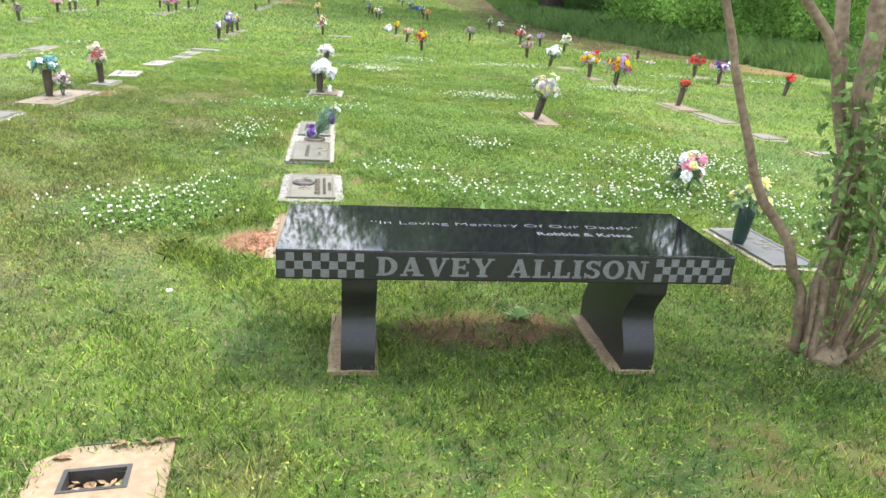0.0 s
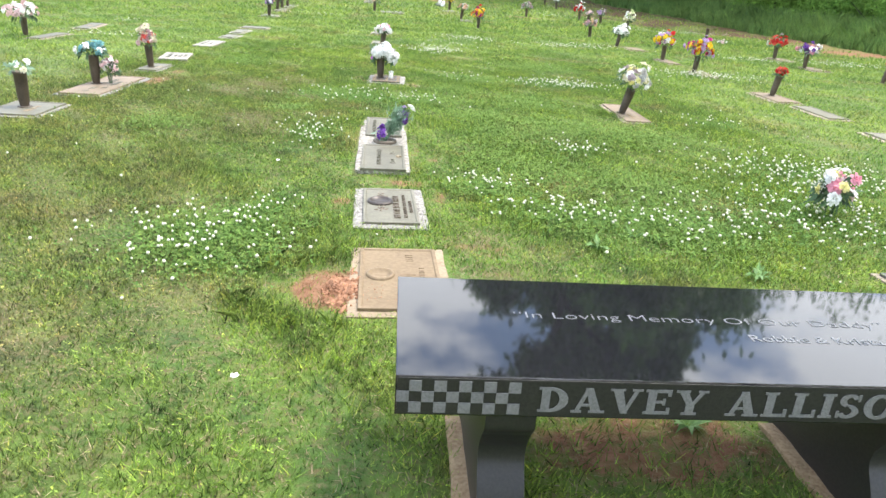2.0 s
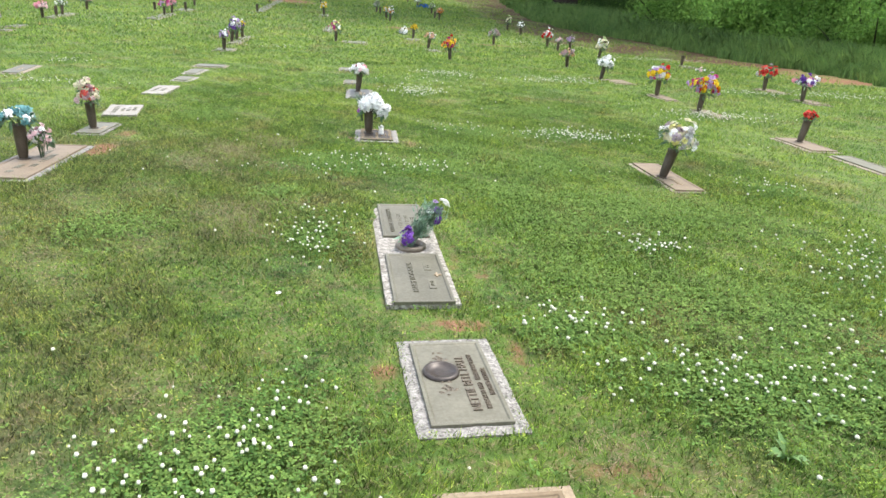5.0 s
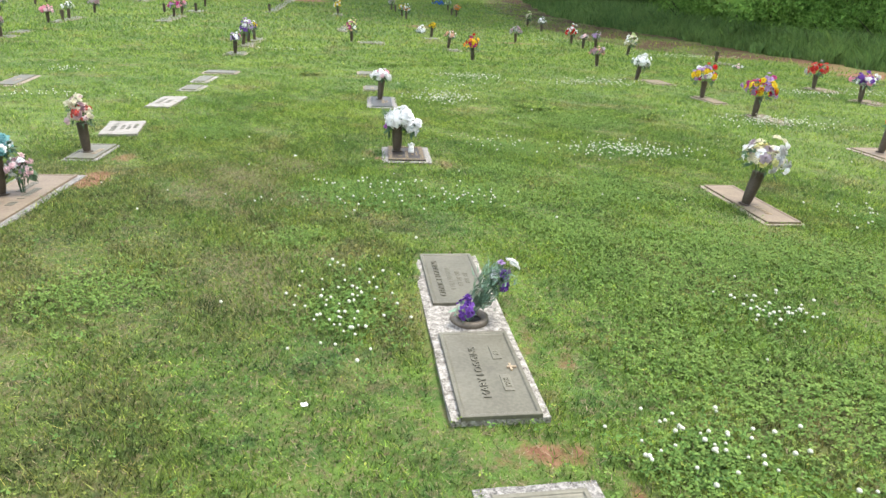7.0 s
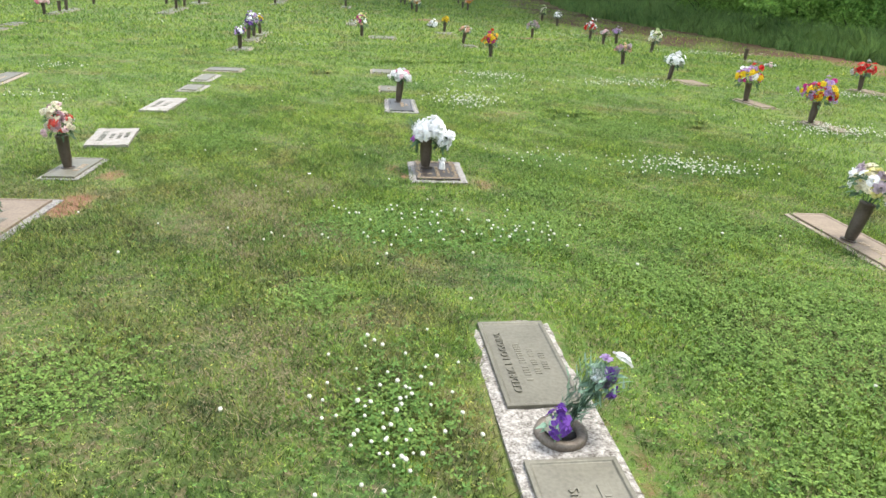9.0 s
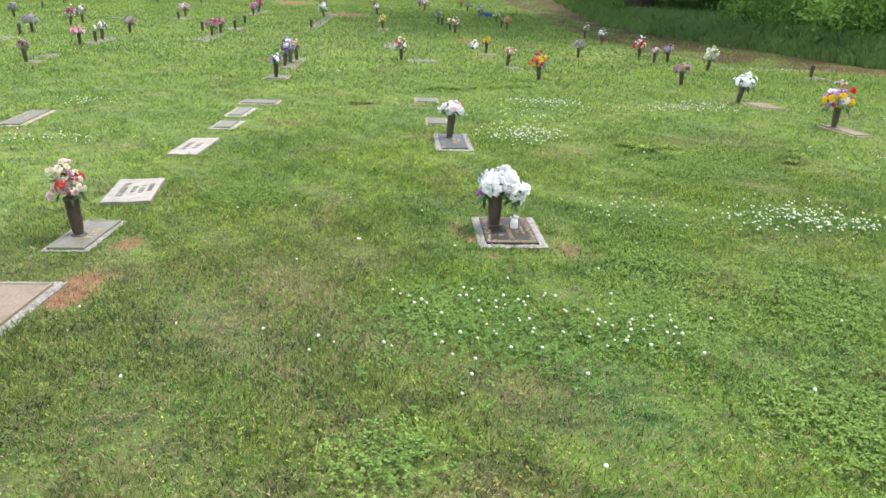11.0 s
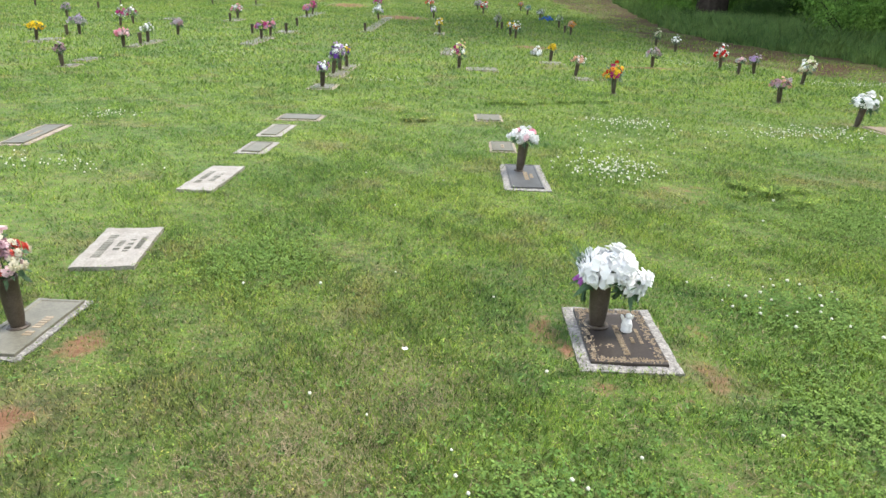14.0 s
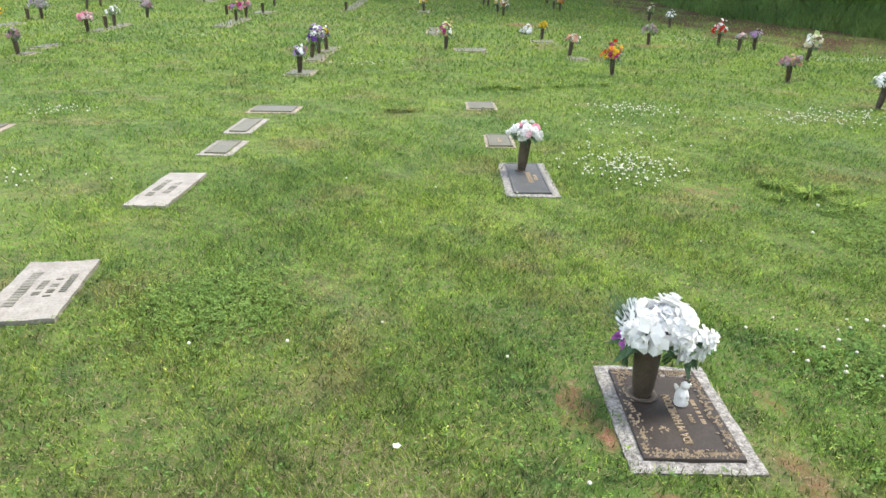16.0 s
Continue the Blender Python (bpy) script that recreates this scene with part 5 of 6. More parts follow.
# ---- crape myrtle beside the bench ----
def leaf_cloud(centres, count, spread, size, seed, droop=0.2):
    """Corners and faces of many small leaves round the given centres."""
    r = np.random.default_rng(seed)
    c = np.asarray(centres, float)
    pick = r.integers(0, len(c), count)
    p = c[pick] + r.normal(0, 1, (count, 3)) * spread
    a = r.normal(0, 1, (count, 3)) + np.array((0, 0, -droop))
    a /= np.linalg.norm(a, axis=1)[:, None]
    b = np.cross(a, r.normal(0, 1, (count, 3)))
    b /= np.linalg.norm(b, axis=1)[:, None]
    s = size * r.uniform(0.6, 1.3, count)[:, None]
    v = np.stack((p - a * s, p - b * s * 0.5, p + a * s, p + b * s * 0.5), 1).reshape(-1, 3)
    return v, np.arange(len(v)).reshape(-1, 4)


def crape_myrtle():
    t = thing("crape_myrtle", 2.05, 2.58, 0, 0, "multi-stemmed crape myrtle with smooth tan bark beside the bench", "tree")
    stems = [
        ([(-0.03, 0.0, -0.03), (-0.06, 0.0, 0.13), (-0.08, 0.0, 0.25), (-0.13, 0.0, 0.34), (-0.17, 0.0, 0.45), (-0.23, 0.0, 0.52), (-0.31, 0.0, 0.6), (-0.36, 0.0, 0.7), (-0.42, 0.0, 0.84), (-0.47, 0.0, 0.95), (-0.52, 0.0, 1.08), (-0.59, 0.0, 1.27), (-0.75, 0.1, 1.9), (-0.9, 0.2, 2.6)], [0.022, 0.02, 0.02, 0.02, 0.019, 0.018, 0.019, 0.017, 0.016, 0.015, 0.014, 0.014, 0.011, 0.006]),
        ([(0.05, 0.0, -0.05), (0.03, 0.0, 0.1), (0.02, 0.0, 0.23), (0.02, 0.01, 0.41), (0.01, 0.01, 0.59), (-0.02, 0.0, 0.76), (-0.03, 0.0, 0.9), (-0.04, 0.0, 1.05), (-0.04, 0.0, 1.2), (-0.05, 0.0, 1.31), (-0.1, 0.1, 2.0), (-0.1, 0.2, 3.0)], [0.072, 0.056, 0.048, 0.042, 0.038, 0.036, 0.034, 0.033, 0.032, 0.031, 0.026, 0.012]),
        ([(-0.03, 0.02, 0.8), (-0.09, 0.03, 0.95), (-0.13, 0.03, 1.07), (-0.19, 0.03, 1.19), (-0.29, 0.03, 1.29), (-0.45, 0.0, 1.6), (-0.6, -0.1, 2.3)], [0.02, 0.018, 0.017, 0.017, 0.016, 0.014, 0.006]),
        ([(0.0, 0.05, 0.73), (-0.03, 0.08, 0.89), (-0.06, 0.1, 1.03), (-0.07, 0.12, 1.16), (-0.08, 0.14, 1.3), (-0.12, 0.3, 2.0), (-0.2, 0.5, 2.8)], [0.018, 0.021, 0.023, 0.024, 0.024, 0.02, 0.01]),
        ([(-0.03, -0.05, -0.02), (-0.06, -0.05, 0.29), (-0.05, -0.05, 0.48), (-0.03, -0.05, 0.69), (0.02, -0.06, 0.86), (0.1, -0.06, 1.0), (0.2, -0.08, 1.3)], [0.009, 0.008, 0.007, 0.006, 0.006, 0.005, 0.003]),
        ([(0.0, -0.05, -0.03), (-0.02, -0.05, 0.25), (-0.01, -0.04, 0.4), (-0.03, -0.03, 0.52), (0.0, -0.02, 0.7)], [0.02, 0.015, 0.014, 0.012, 0.006]),
        ([(-0.1, 0.2, 2.0), (-0.2, 0.6, 2.6), (-0.3, 1.0, 3.1)], [0.03, 0.02, 0.006]),
        ([(0.05, -0.03, -0.02), (0.1, -0.05, 0.07), (0.145, -0.05, 0.1)], [0.055, 0.036, 0.026]),
        ([(0.0, -0.06, -0.03), (0.05, -0.08, 0.015), (0.1, -0.08, 0.045)], [0.04, 0.05, 0.03]),
    ]
    for pts, radii in stems:
        fine, fr = [], []
        for i in range(len(pts) - 1):
            for k in range(3):
                f = k / 3
                q = Vector(pts[i]).lerp(Vector(pts[i + 1]), f)
                q += Vector((noise.noise(q * 9), noise.noise(q * 9 + Vector((5, 5, 5))), 0)) * 0.012
                fine.append(q)
                fr.append((radii[i] * (1 - f) + radii[i + 1] * f) * (1 + 0.12 * noise.noise(q * 16)))
        fine.append(Vector(pts[-1]))
        fr.append(radii[-1])
        part("stem", tube(fine, fr, 12), M["smooth_bark"], t, "smooth mottled tan stem", smooth=True)
    rnd = random.Random(6)
    crown = []
    for k in range(75):
        a, r = rnd.uniform(0, 6.28), math.sqrt(rnd.random())
        crown.append((0.7 + 1.2 * r * math.cos(a), 0.45 + 1.2 * r * math.sin(a), 2.3 + rnd.uniform(0, 1.6) + 0.35 * math.sin(a * 3)))
    v, f = leaf_cloud(crown, 4200, 0.15, 0.042, 5)
    part("crown", quick_mesh("crown", v, f, M["myrtle"]), None, t, "airy crown of small oval leaves")
    low, shoots = [], []
    for k in range(34):
        x, y = rnd.uniform(-0.08, 0.32), rnd.uniform(-0.2, 0.02)
        top = rnd.choice((0.3, 0.62, 0.72, 0.8, 0.95, 1.15))
        dx, dy = rnd.uniform(-0.14, 0.12), rnd.uniform(-0.1, 0.1)
        shoots.append(((0.05 + x * 0.4, y * 0.4, 0), (0.03 + x * 0.8, y, top * 0.5), (x + dx, y + dy, top)))
        for i in range(int(top * 14)):
            f = (i + 1) / (top * 14)
            if top > 0.4 and top * f < rnd.uniform(0.32, 0.62):
                continue
            low.append((x + dx * max(0, f * 2 - 1), y + dy * max(0, f * 2 - 1), top * f))
    v, f = leaf_cloud(low, 2300, 0.042, 0.022, 9)
    part("foot_foliage", quick_mesh("foot_foliage", v, f, M["myrtle"]), None, t, "leafy shoots round the foot")
    for pts in shoots:
        part("shoot", tube(pts, [0.005, 0.004, 0.002], 5), M["smooth_bark"], t, "thin brown shoot")


crape_myrtle()


# ---- woods, verge and distance ----
def tree_parts(seed, tall, spread, trunk_r, leaves, size):
    rnd = random.Random(seed)
    bm = tube([(0, 0, -0.3), (0.02, 0.02, 0.4), (0.1, 0, tall * 0.2), (0.0, 0.1, tall * 0.45), (0.1, 0.1, tall * 0.85)], [trunk_r * 1.5, trunk_r * 1.05, trunk_r * 0.9, trunk_r * 0.6, 0.04], 14)
    centres = []
    for k in range(11):
        a = k * 2.4 + rnd.uniform(-0.3, 0.3)
        z0 = tall * rnd.uniform(0.25, 0.75)
        r = spread * rnd.uniform(0.6, 1.0) * (1.15 - z0 / tall * 0.6)
        e = Vector((math.cos(a) * r, math.sin(a) * r, z0 + tall * rnd.uniform(0.08, 0.22)))
        tube([(0, 0, z0), e * 0.5 + Vector((0, 0, z0 * 0.55)), e], [trunk_r * 0.35, trunk_r * 0.2, 0.03], 7, bm)
        for j in range(7):
            q = Vector((0, 0, z0)).lerp(e, rnd.uniform(0.45, 1.1))
            centres.append((q.x + rnd.gauss(0, 0.7), q.y + rnd.gauss(0, 0.7), q.z + rnd.gauss(0.4, 0.6)))
    for j in range(14):
        centres.append((rnd.gauss(0, spread * 0.3), rnd.gauss(0, spread * 0.3), tall * rnd.uniform(0.8, 1.0)))
    me = bpy.data.meshes.new("trunk")
    bm.to_mesh(me)
    bm.free()
    me.materials.append(M["bark"])
    v, f = leaf_cloud(centres, leaves, 0.75, size, seed + 1)
    return me, quick_mesh("crown", v, f, M["leaf"])


KINDS = [tree_parts(3, 15, 5.0, 0.32, 9000, 0.2), tree_parts(8, 18, 5.5, 0.36, 10000, 0.21), tree_parts(15, 13, 4.5, 0.28, 8000, 0.19)]
rnd = random.Random(21)
spots = []
for k in range(16):
    spots.append((-52 + k * 6.5 + rnd.uniform(-1.5, 1.5), 74 + rnd.uniform(-3, 6), k % 3, rnd.uniform(1.4, 1.7) if k > 7 else rnd.uniform(0.85, 1.1)))
for k in range(11):
    y = -8 + k * 6.0
    spots.append((float(edge_x(y)) + (6.5 if y > 22 else 9.5) + rnd.uniform(0, 3), y + rnd.uniform(-1, 1), k % 3, rnd.uniform(0.7, 0.95)))
for k in range(4):
    spots.append((-50 + rnd.uniform(-6, 6), 10 + k * 14, k % 3, 1.0))
for k in range(5):
    spots.append((-20 + k * 9, -28 + rnd.uniform(-3, 3), k % 3, 1.0))
for x, y, k, s in spots:
    t = thing("broadleaf_tree", x, y, ground(x, min(y, 110)), rnd.uniform(0, 360), "leafy green broadleaf tree at the cemetery's edge", "tree", "trees round the lawn")
    part("trunk", KINDS[k][0], None, t, m=Matrix.Scale(s, 4))
    part("crown", KINDS[k][1], None, t, m=Matrix.Scale(s, 4))
oak = thing("oak_tree", 11.1, 43.0, ground(11.1, 43.0), 40, "old oak with a thick dark trunk in tall grass", "tree")
tr, cr = tree_parts(33, 29, 9.5, 0.72, 40000, 0.4)
part("trunk", tr, None, oak)
part("crown", cr, None, oak, m=pose(1.5, -1.5, 0))


def shrub_mesh(seed, leaf="bush"):
    r = random.Random(seed)
    c = [(r.gauss(0, 0.75), r.gauss(0, 0.6), abs(r.gauss(0.9, 0.6)) + 0.1) for k in range(46)]
    v, f = leaf_cloud(c, 9000, 0.2, 0.045, seed)
    bm = bmesh.new()
    for k in range(9):
        q = c[k * 4]
        tube([(q[0] * 0.2, q[1] * 0.2, -0.1), (q[0] * 0.6, q[1] * 0.6, q[2] * 0.5), q], [0.03, 0.02, 0.008], 5, bm)
    me = bpy.data.meshes.new("branches")
    bm.to_mesh(me)
    bm.free()
    me.materials.append(M["bark"])
    return quick_mesh("foliage", v, f, M[leaf]), me


SHRUBS = [shrub_mesh(k) for k in (2, 5, 9)]
rnd = random.Random(31)
for k in range(46):
    y = 8 + k * 1.05
    x = float(edge_x(y)) + rnd.uniform(2.6, 7.0)
    s = rnd.uniform(0.8, 1.7)
    if 34 < y < 44:
        x += 5.5
    b = thing("shrub", x, y, ground(x, y) - 0.05, rnd.uniform(0, 360), "dense light-green shrub at the wood's edge", "shrub", "shrubs along the wood")
    fo, br = SHRUBS[k % 3]
    part("foliage", fo, None, b, m=Matrix.Scale(s, 4))
    part("branches", br, None, b, m=Matrix.Scale(s, 4))


for k in range(26):
    y = 6 + k * 2.2
    x, s = float(edge_x(y)) + rnd.uniform(9.0, 12.5), rnd.uniform(1.9, 2.7)
    b = thing("shrub", x, y, ground(x, y) - 0.05, rnd.uniform(0, 360), "tall leafy shrub deeper in the wood", "shrub", "shrubs along the wood")
    fo, br = SHRUBS[k % 3]
    part("foliage", fo, None, b, m=Matrix.Scale(s, 4))
    part("branches", br, None, b, m=Matrix.Scale(s, 4))
# dark leaves stand in for the shaded hollow by the oak trunk
fo, br = shrub_mesh(14, "shade_toned_leaf")
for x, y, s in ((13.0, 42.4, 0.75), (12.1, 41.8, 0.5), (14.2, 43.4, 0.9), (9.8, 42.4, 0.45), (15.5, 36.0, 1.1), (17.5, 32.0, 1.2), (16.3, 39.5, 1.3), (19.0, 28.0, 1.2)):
    b = thing("undergrowth_shrub", x, y, ground(x, y) - 0.05, 30 * x, "undergrowth beside the old oak, shade put into its dark leaf colour", "shrub", "undergrowth at the oak")
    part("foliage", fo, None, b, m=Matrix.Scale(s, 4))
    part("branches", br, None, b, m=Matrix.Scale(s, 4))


def blades(name, x, y, tall, wide, mat, seed, lean=0.5, label="", category="", bent=False):
    """One mesh of many blades of grass rooted at x, y."""
    r = np.random.default_rng(seed)
    n = len(x)
    z = height(x, y)
    a = r.uniform(0, 2 * np.pi, n)
    h = tall * r.uniform(0.45, 1.15, n)
    w = wide * r.uniform(0.7, 1.3, n)
    d = r.normal(0, lean, (n, 2)) * h[:, None]
    ux, uy = np.cos(a) * w / 2, np.sin(a) * w / 2
    v0 = np.column_stack((x - ux, y - uy, z - 0.004))
    v1 = np.column_stack((x + ux, y + uy, z - 0.004))
    tip = np.column_stack((x + d[:, 0], y + d[:, 1], z + h))
    if bent:
        mid = np.column_stack((x + d[:, 0] * 0.3, y + d[:, 1] * 0.3, z + h * 0.62))
        off = np.column_stack((ux, uy, np.zeros(n))) * 0.8
        v = np.stack((v0, v1, mid + off, tip, mid - off), 1).reshape(-1, 3)
        f = np.arange(len(v)).reshape(-1, 5)
    else:
        v = np.stack((v0, v1, tip), 1).reshape(-1, 3)
        f = np.arange(len(v)).reshape(-1, 3)
    return tagged(new(name, quick_mesh(name, v, f, mat)), label, category, kind="stuff")


R = np.random.default_rng(77)
HOLES = [(-0.18, 0.28, 3.5, 4.22), (-0.24, 0.165, 4.5, 5.21), (-0.35, 0.055, 5.53, 7.1), (-0.45, 0.005, 9.59, 10.27), (-0.63, -0.22, 12.72, 13.75), (-0.7, -0.4, 14.36, 14.95), (-0.84, -0.44, 16.45, 17.05),
         (-3.36, -2.87, 6.64, 7.26), (-3.27, -2.8, 7.68, 9.0), (-3.22, -2.9, 9.48, 10.14), (-3.37, -2.95, 10.55, 11.28), (-3.34, -3.04, 12.3, 13.18), (-3.36, -3.04, 13.85, 14.48)]
HOLES_B = [(-3.42, -3.12, 14.82, 15.64), (-3.5, -2.9, 16.0, 16.5), (-5.98, -5.58, 13.8, 15.1), (-5.74, -5.44, 12.0, 13.05), (2.2, 2.52, 7.83, 8.92), (2.4, 2.73, 3.47, 4.17), (4.74, 5.14, 9.8, 10.66), (4.8, 5.12, 8.72, 9.62),
           (-0.5, -0.18, 1.69, 1.965), (0.2, 0.36, 2.45, 2.96), (1.19, 1.36, 2.42, 2.97), (4.72, 5.1, 7.58, 8.04), (4.84, 5.2, 6.4, 7.0)]


def lawn_points(n, x0, x1, y0, y1, keep_out=None, bare_cut=0.9):
    x, y = R.uniform(x0, x1, n), R.uniform(y0, y1, n)
    ok = R.uniform(0, 1, n) > bare(x, y) * bare_cut
    ok &= x < edge_x(y) - 0.2
    for a, b, c, d in HOLES + HOLES_B:
        ok &= ~((x > a + 0.012) & (x < b - 0.012) & (y > c + 0.012) & (y < d - 0.012))
    if keep_out:
        a, b, c, d = keep_out
        ok &= ~((x > a) & (x < b) & (y > c) & (y < d))
    return x[ok], y[ok]


def tuft(x, y):
    """Taller and shorter drifts."""
    return 0.75 + 0.35 * np.sin(x * 3.1 + 1.3 * np.sin(y * 2.3)) * np.sin(y * 2.7 + 1.1 * np.sin(x * 1.9)) + 0.2 * np.sin(x * 9 + y * 7)


NEAR = (-3.9, 3.9, -0.4, 15.5)


def nearness(x, y):
    """1 beside the walked line, falling to 0 at the border of the dense lawn."""
    return np.clip((15.5 - y) / 6.0, 0, 1) * np.clip((x + 4.1) / 1.5, 0, 1) * np.clip((4.1 - x) / 1.5, 0, 1) * np.clip((y + 0.5) / 1.0, 0, 1)


x, y = lawn_points(1250000, *NEAR)
ok = R.uniform(0, 1, len(x)) < nearness(x, y)
x, y = x[ok], y[ok]
blades("lawn_grass", x, y, 0.04 * tuft(x, y), 0.005, M["grass"], 1, 0.7, "short mixed green lawn grass with dry straw", "grass")
x, y = lawn_points(560000, -10, 11, -3, 26)
ok = (R.uniform(0, 1, len(x)) > nearness(x, y)) & (R.uniform(0, 1, len(x)) < np.clip((26 - y) / 7, 0, 1))
x, y = x[ok], y[ok]
blades("lawn_grass", x, y, 0.055 * tuft(x, y), 0.0105, M["far_grass"], 2, 0.8, "short green lawn grass further off", "grass")
x, y = lawn_points(290000, -26, 13, 17, 76)
ok = R.uniform(0, 1, len(x)) < np.where((x > -10) & (x < 11), np.clip((y - 17) / 7, 0, 1), 1)
x, y = x[ok], y[ok]
blades("lawn_grass", x, y, 0.08, 0.03, M["far_grass"], 3, 0.6, "short green lawn grass in the far rows", "grass")
# straw and thatch between the blades
x, y = lawn_points(230000, *NEAR, bare_cut=0.3)
ok = R.uniform(0, 1, len(x)) < nearness(x, y)
x, y = x[ok], y[ok]
blades("dry_thatch", x, y, 0.016, 0.004, M["straw"], 4, 1.7, "dry straw lying in the lawn", "thatch")
# longer tufts round the clay
TUFTS = [(-0.38, 4.02, 0.09), (-0.52, 3.96, 0.09), (-0.28, 4.1, 0.06), (-0.5, 3.5, 0.11), (-0.36, 3.42, 0.09), (-0.62, 3.6, 0.08), (-0.2, 3.42, 0.05)]
x = np.concatenate([R.normal(c[0], c[2] * 0.55, int(22000 * c[2] ** 2)) for c in TUFTS])
y = np.concatenate([R.normal(c[1], c[2] * 0.55, int(22000 * c[2] ** 2)) for c in TUFTS])
blades("long_grass", x, y, 0.052, 0.0042, M["grass"], 15, 0.65, "longer green grass tufts round the clay", "grass", True)
# dried-out drifts of the lawn: x, y, radius
DRY = [(-1.02, 6.53, 0.2), (-1.12, 6.9, 0.25), (-1.33, 8.1, 0.25), (-1.69, 8.62, 0.25), (-1.33, 8.94, 0.2), (-1.02, 8.33, 0.18), (0.52, 3.89, 0.18), (0.45, 4.4, 0.1), (-1.72, 9.2, 0.25), (-1.16, 9.36, 0.22), (-1.46, 9.65, 0.18)] 
x = np.concatenate([R.normal(c[0], c[2] * 0.8, int(52000 * c[2] ** 2)) for c in DRY])
y = np.concatenate([R.normal(c[1], c[2] * 0.8, int(52000 * c[2] ** 2)) for c in DRY])
blades("dry_grass", x, y, 0.026, 0.0028, M["straw"], 14, 1.0, "dried straw-coloured grass in drifts", "grass")
# tall verge grass before the woods
y = R.uniform(5, 62, 130000)
x = edge_x(y) + 0.5 + np.abs(R.normal(0, 2.4, 130000))
blades("tall_grass", x, y, 0.85 * np.clip((x - edge_x(y)) / 1.6, 0.35, 1.0), 0.02, M["tall"], 5, 0.3, "tall rank grass at the wood's edge", "grass", True)

y = R.uniform(40, 78, 70000)
x = edge_x(y) + 0.8 + R.uniform(0, 16, 70000)
blades("tall_grass", x, y, 0.8, 0.035, M["tall"], 6, 0.3, "tall weeds beyond the far lawn", "grass", True)


# ---- white clover ----
CLOVER = [(-0.9, 4.2, 0.34, 0.36, 110), (-0.7, 4.65, 0.2, 0.3, 26), (-0.67, 6.38, 0.2, 0.4, 62), (0.55, 5.3, 0.28, 0.2, 44), (1.05, 4.8, 0.4, 0.22, 74), (1.7, 4.7, 0.5, 0.35, 80), (3.0, 5.9, 0.7, 0.5, 330),
          (2.5, 4.95, 0.6, 0.4, 170), (3.1, 4.3, 0.5, 0.6, 190), (-0.5, 8.35, 0.6, 0.42, 66), (0.12, 8.22, 0.3, 0.2, 16), (1.98, 10.05, 0.55, 0.3, 190), (4.65, 12.0, 0.65, 0.35, 220), (0.42, 13.5, 0.36, 0.5, 190)]
CLOVER_MORE = [(0.72, 10.35, 0.3, 0.25, 26), (1.95, 10.3, 0.35, 0.3, 30), (1.36, 6.33, 0.2, 0.18, 40), (3.14, 7.9, 0.3, 0.25, 24), (1.1, 16.5, 0.5, 0.3, 60), (3.77, 16.3, 0.6, 0.25, 70)]
CLOVER_FAR = [(1.3, 16.3, 0.5, 0.4, 60), (3.4, 15.8, 0.9, 0.3, 100), (8.2, 23.0, 1.6, 0.4, 200), (7.3, 15.3, 0.9, 0.3, 90), (9.2, 15.5, 0.9, 0.5, 130), (-4.9, 12.9, 0.8, 0.25, 50), (-5.5, 15.6, 0.3, 0.25, 40),
              (-6.8, 24.0, 0.8, 0.4, 40), (5.2, 26.6, 1.6, 0.8, 120), (-2.6, 20.6, 0.7, 0.3, 40), (0.9, 15.0, 0.8, 0.6, 40)]
cx, cy, lx, ly = [], [], [], []
for a, b, rx, ry, n in CLOVER + CLOVER_MORE + CLOVER_FAR:
    cx.append(a + R.normal(0, rx * 0.62, n))
    cy.append(b + R.normal(0, ry * 0.62, n))
    k = int(min(rx * ry, 0.3) * 5500) if b < 12 else 200
    lx.append(a + R.normal(0, rx * 0.6, k))
    ly.append(b + R.normal(0, ry * 0.6, k))
cx.append(R.uniform(-3, 4.5, 110))
cy.append(R.uniform(2.5, 13, 110))
lx.append(R.uniform(-3.2, 3.4, 3500))
ly.append(R.uniform(3.6, 10.5, 3500))


def clear(x, y):
    ok = bare(x, y) < 0.5
    for a, b, c, d in HOLES + HOLES_B:
        ok &= ~((x > a) & (x < b) & (y > c) & (y < d))
    return x[ok], y[ok]


def trefoils(name, x, y, low, high, size, mat, label):
    """Three-part leaves lying level over the grass."""
    n = len(x)
    a0 = R.uniform(0, 6.28, n)
    h = height(x, y) + R.uniform(low, high, n)
    s = R.uniform(0.6, 1.2, n) * size
    vs = []
    for k in range(3):
        a = a0 + k * 2.094
        c, q = np.cos(a), np.sin(a)
        tilt = R.normal(0, 0.45, n)
        for u, w in ((0.0, 0.0), (1.1, -0.62), (1.75, 0.0), (1.1, 0.62)):
            vs.append(np.column_stack((x + s * (c * u - q * w), y + s * (q * u + c * w), h + s * u * tilt)))
    v = np.stack(vs, 1).reshape(-1, 3)
    return tagged(new(name, quick_mesh(name, v, np.arange(len(v)).reshape(-1, 4), mat)), label, "clover", kind="stuff")


lx, ly = clear(np.concatenate(lx), np.concatenate(ly))
trefoils("clover_leaves", lx, ly, 0.022, 0.05, 0.0092, M["clover"], "green clover leaves in patches over the lawn")
x, y = clear(*lawn_points(105000, *NEAR))
ok = R.uniform(0, 1, len(x)) < nearness(x, y) * (0.35 + 0.65 * (tuft(x * 0.7 + 3, y * 0.8) > 0.75))
trefoils("lawn_leaves", x[ok], y[ok], 0.018, 0.046, 0.006, M["grass"], "small round weed leaves mixed into the lawn")
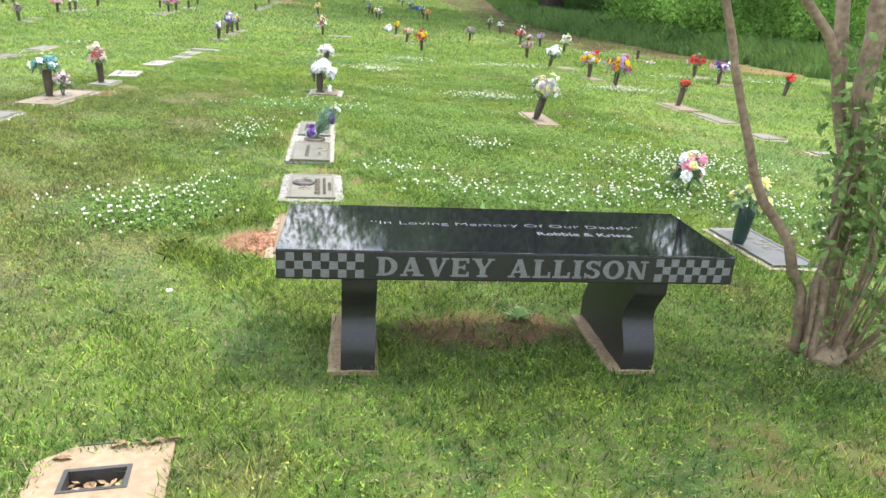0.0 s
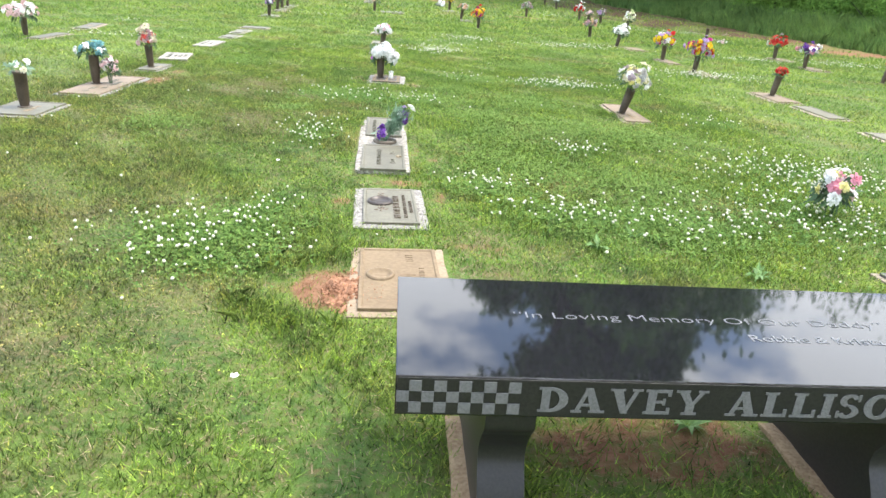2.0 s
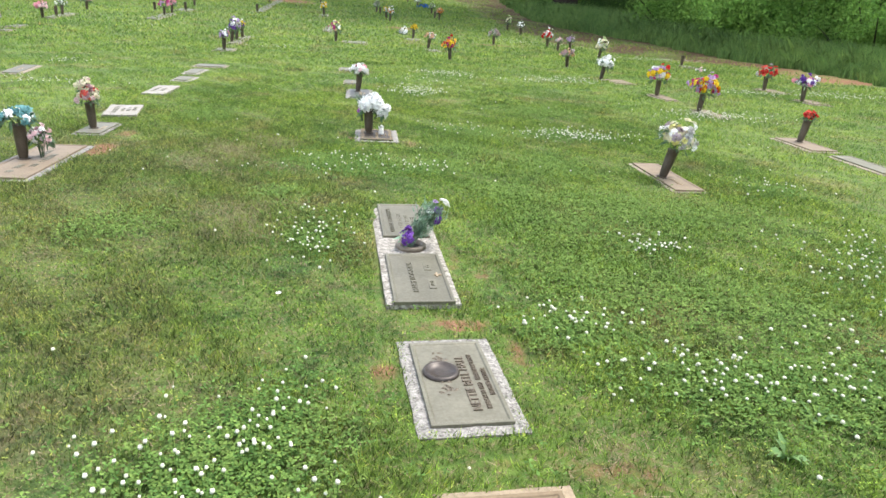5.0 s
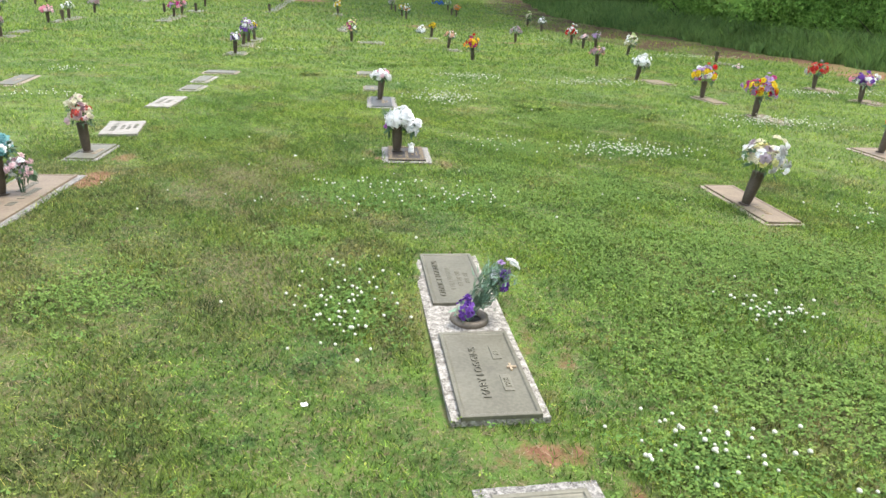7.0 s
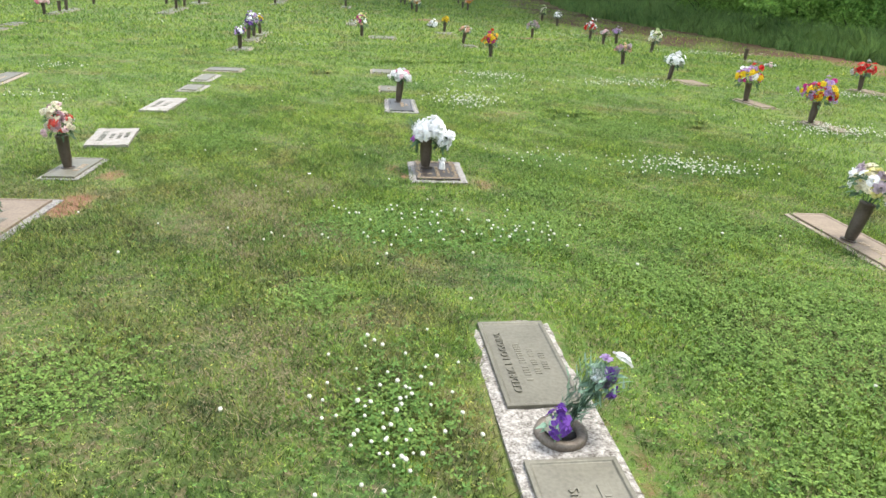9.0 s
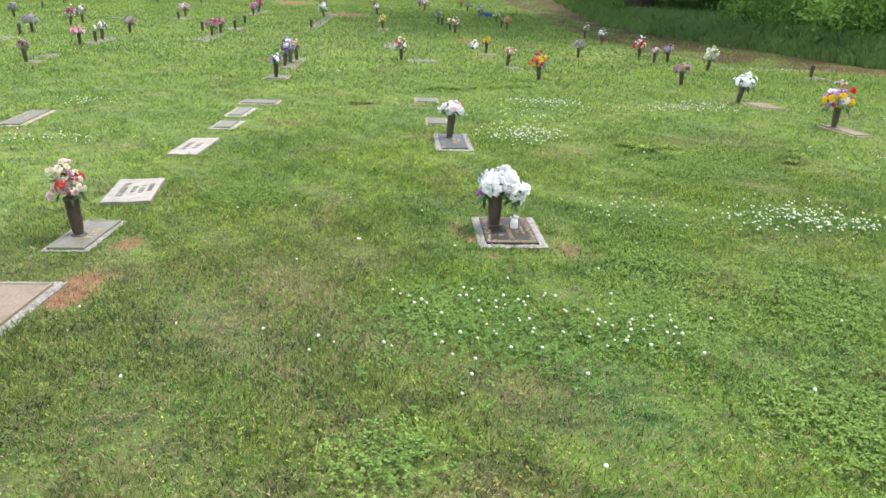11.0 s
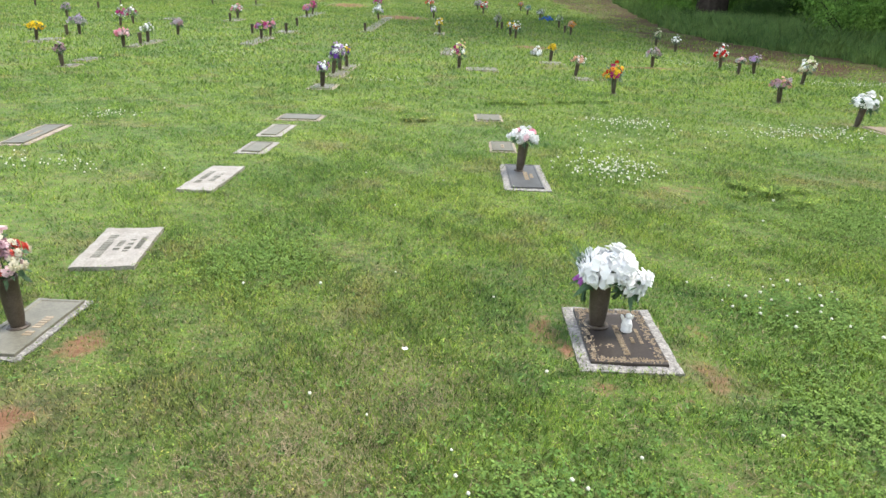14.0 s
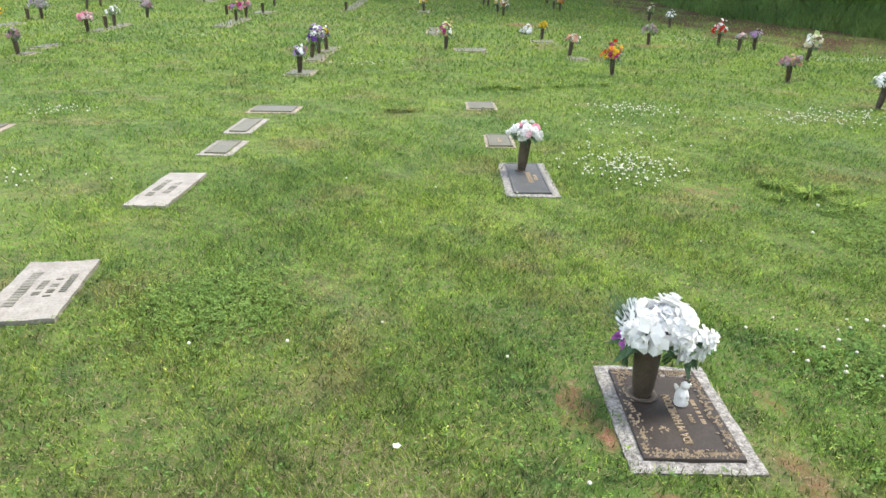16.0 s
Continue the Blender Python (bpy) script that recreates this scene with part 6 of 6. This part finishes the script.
# bright round-leaved drifts east of the marker row: x, y, radius
BRIGHT = [(-0.9, 4.2, 0.36), (-0.75, 4.5, 0.25), (-0.67, 6.38, 0.2), (0.55, 5.25, 0.25), (1.05, 4.8, 0.3), (1.6, 4.6, 0.35), (0.75, 5.95, 0.35), (1.15, 5.6, 0.35), (0.9, 6.7, 0.4), (1.5, 7.2, 0.5), (0.7, 7.5, 0.35), (1.3, 8.6, 0.5), (0.55, 9.3, 0.3), (1.0, 10.2, 0.4), (2.2, 7.0, 0.5), (1.7, 5.5, 0.4), (-0.75, 8.6, 0.3), (0.3, 8.5, 0.35), (-1.0, 7.3, 0.2), (-1.9, 6.6, 0.3), (2.0, 12.0, 0.6), (-2.2, 10.8, 0.4)]
x = np.concatenate([R.normal(c[0], c[2] * 0.6, int(9500 * c[2] ** 2)) for c in BRIGHT])
y = np.concatenate([R.normal(c[1], c[2] * 0.6, int(9500 * c[2] ** 2)) for c in BRIGHT])
x, y = clear(x, y)
trefoils("broad_clover", x, y, 0.022, 0.05, 0.0088, M["bright_clover"], "bright green broad clover leaves in drifts")
cx, cy = clear(np.concatenate(cx), np.concatenate(cy))
bm = bmesh.new()
bmesh.ops.create_icosphere(bm, subdivisions=2, radius=1.0)
iv = np.array([v.co[:] for v in bm.verts])
jf = np.array([[v.index for v in f.verts] for f in bm.faces])
bm.free()
iv *= (1 + 0.16 * np.random.default_rng(5).normal(0, 1, len(iv)))[:, None]
n = len(cx)
rad = R.uniform(0.0055, 0.0098, n) * np.where(cy > 12, 1.1, 0.95)
top = height(cx, cy) + R.uniform(0.05, 0.1, n)
V = (iv[None] * rad[:, None, None] * np.array((1, 1, 0.85)) + np.column_stack((cx, cy, top))[:, None]).reshape(-1, 3)
F = (jf[None] + (np.arange(n) * len(iv))[:, None, None]).reshape(-1, 3)
tagged(new("clover_flowers", quick_mesh("clover_flowers", V, F, M["bloom"])), "round white clover blossoms standing over the lawn", "clover", kind="stuff")
sx = np.column_stack((cx - 0.0012, cy, height(cx, cy))), np.column_stack((cx + 0.0012, cy, height(cx, cy))), np.column_stack((cx + 0.0012, cy, top)), np.column_stack((cx - 0.0012, cy, top))
V = np.stack(sx, 1).reshape(-1, 3)
tagged(new("clover_stems", quick_mesh("clover_stems", V, np.arange(len(V)).reshape(-1, 4), M["clover"])), "thin green clover stems", "clover", kind="stuff")


# broad-leaved weeds
def weed_at(x, y, r, n, seed):
    me = bpy.data.meshes.new("weed")
    q = random.Random(seed)
    bm = bmesh.new()
    for k in range(n):
        a, l = q.uniform(0, 6.28), r * q.uniform(0.5, 1.0)
        d, s = Vector((math.cos(a), math.sin(a), 0)), Vector((-math.sin(a), math.cos(a), 0)) * (0.0035 if n > 50 else l * 0.13)
        mid, tip = d * l * 0.5 + Vector((0, 0, l * (0.45 if n < 50 else 0.3))), d * l + Vector((0, 0, l * q.uniform(0.05, 0.8 if n < 50 else 0.5)))
        bm.faces.new([bm.verts.new(c) for c in (Vector((0, 0, 0.0)), mid - s, tip, mid + s)])
    bm.to_mesh(me)
    bm.free()
    me.materials.append(M["weed" if n < 50 else "grass"])
    t = tagged(new("weed", me), "leafy green weed rosette in the lawn", "weed", "lawn weeds")
    t.matrix_world = pose(x, y, ground(x, y) - 0.003)
    return t


for k, (x, y, r, n) in enumerate(((1.05, 4.35, 0.09, 22), (1.75, 4.05, 0.09, 22), (1.3, 4.55, 0.08, 18), (0.95, 2.85, 0.08, 20), (0.5, 5.2, 0.08, 20), (1.55, 13.1, 0.2, 220), (1.72, 12.85, 0.24, 240), (1.85, 12.55, 0.2, 200), (2.0, 13.0, 0.16, 160), (1.65, 12.45, 0.15, 140), (-0.55, 18.25, 0.2, 120), (0.3, 18.5, 0.2, 120), (0.65, 18.6, 0.22, 140), (1.0, 18.75, 0.2, 120), (1.4, 18.9, 0.22, 120), (2.35, 12.75, 0.14, 90), (1.45, 12.75, 0.15, 100), (3.4, 12.9, 0.15, 90), (-0.35, 18.4, 0.22, 220), (-0.05, 18.3, 0.2, 220), (-1.77, 16.27, 0.2, 220), (-1.55, 16.3, 0.16, 200), (3.24, 12.57, 0.18, 200), (3.07, 12.28, 0.14, 180))):
    weed_at(x, y, r, n, k)


# cloth petals blown on to the lawn
for x, y in ((-0.47, 3.0), (-0.81, 5.63), (-1.25, 9.67)):
    bm = bmesh.new()
    for k in range(5):
        a = k * 1.3
        d, s = Vector((math.cos(a), math.sin(a), 0.5)) * 0.016, Vector((-math.sin(a), math.cos(a), 0)) * 0.008
        bm.faces.new([bm.verts.new(p) for p in (Vector((0, 0, 0)), d * 0.6 - s, d, d * 0.6 + s)])
    me = bpy.data.meshes.new("fallen_bloom")
    bm.to_mesh(me)
    bm.free()
    me.materials.append(M["petal_white"])
    tagged(new("fallen_bloom", me), "small white bloom lying in the grass", "flower", "fallen blooms").matrix_world = pose(x, y, ground(x, y) + 0.035)


# dead leaves beside the block
for k, (x, y, z) in enumerate(((-0.46, 1.93, 0.0), (-0.33, 1.985, 0.004), (-0.285, 2.0, 0.002), (-0.24, 2.0, 0.004), (-0.2, 2.01, 0.002))):
    q = random.Random(k + 40)
    bm = bmesh.new()
    rows = []
    for i in range(7):
        s = i / 6
        w = 0.012 * math.sin(math.pi * min(0.98, s + 0.02))
        zc = 0.012 * math.sin(math.pi * s) + q.uniform(-0.002, 0.002)
        rows.append([bm.verts.new(((s - 0.5) * 0.06, -w, zc + 0.008)), bm.verts.new(((s - 0.5) * 0.06, 0, zc)), bm.verts.new(((s - 0.5) * 0.06, w, zc + 0.006))])
    for p0, p1 in zip(rows, rows[1:]):
        bm.faces.new((p0[0], p1[0], p1[1], p0[1]))
        bm.faces.new((p0[1], p1[1], p1[2], p0[2]))
    me = bpy.data.meshes.new("dead_leaf")
    bm.to_mesh(me)
    bm.free()
    me.materials.append(M["grout"])
    tagged(new("dead_leaf", me), "curled tan dead leaf beside the concrete block", "leaf", "dead leaves").matrix_world = pose(x, y, ground(x, y) + z, q.uniform(-20, 20), q.uniform(-15, 15), q.uniform(-40, 70))
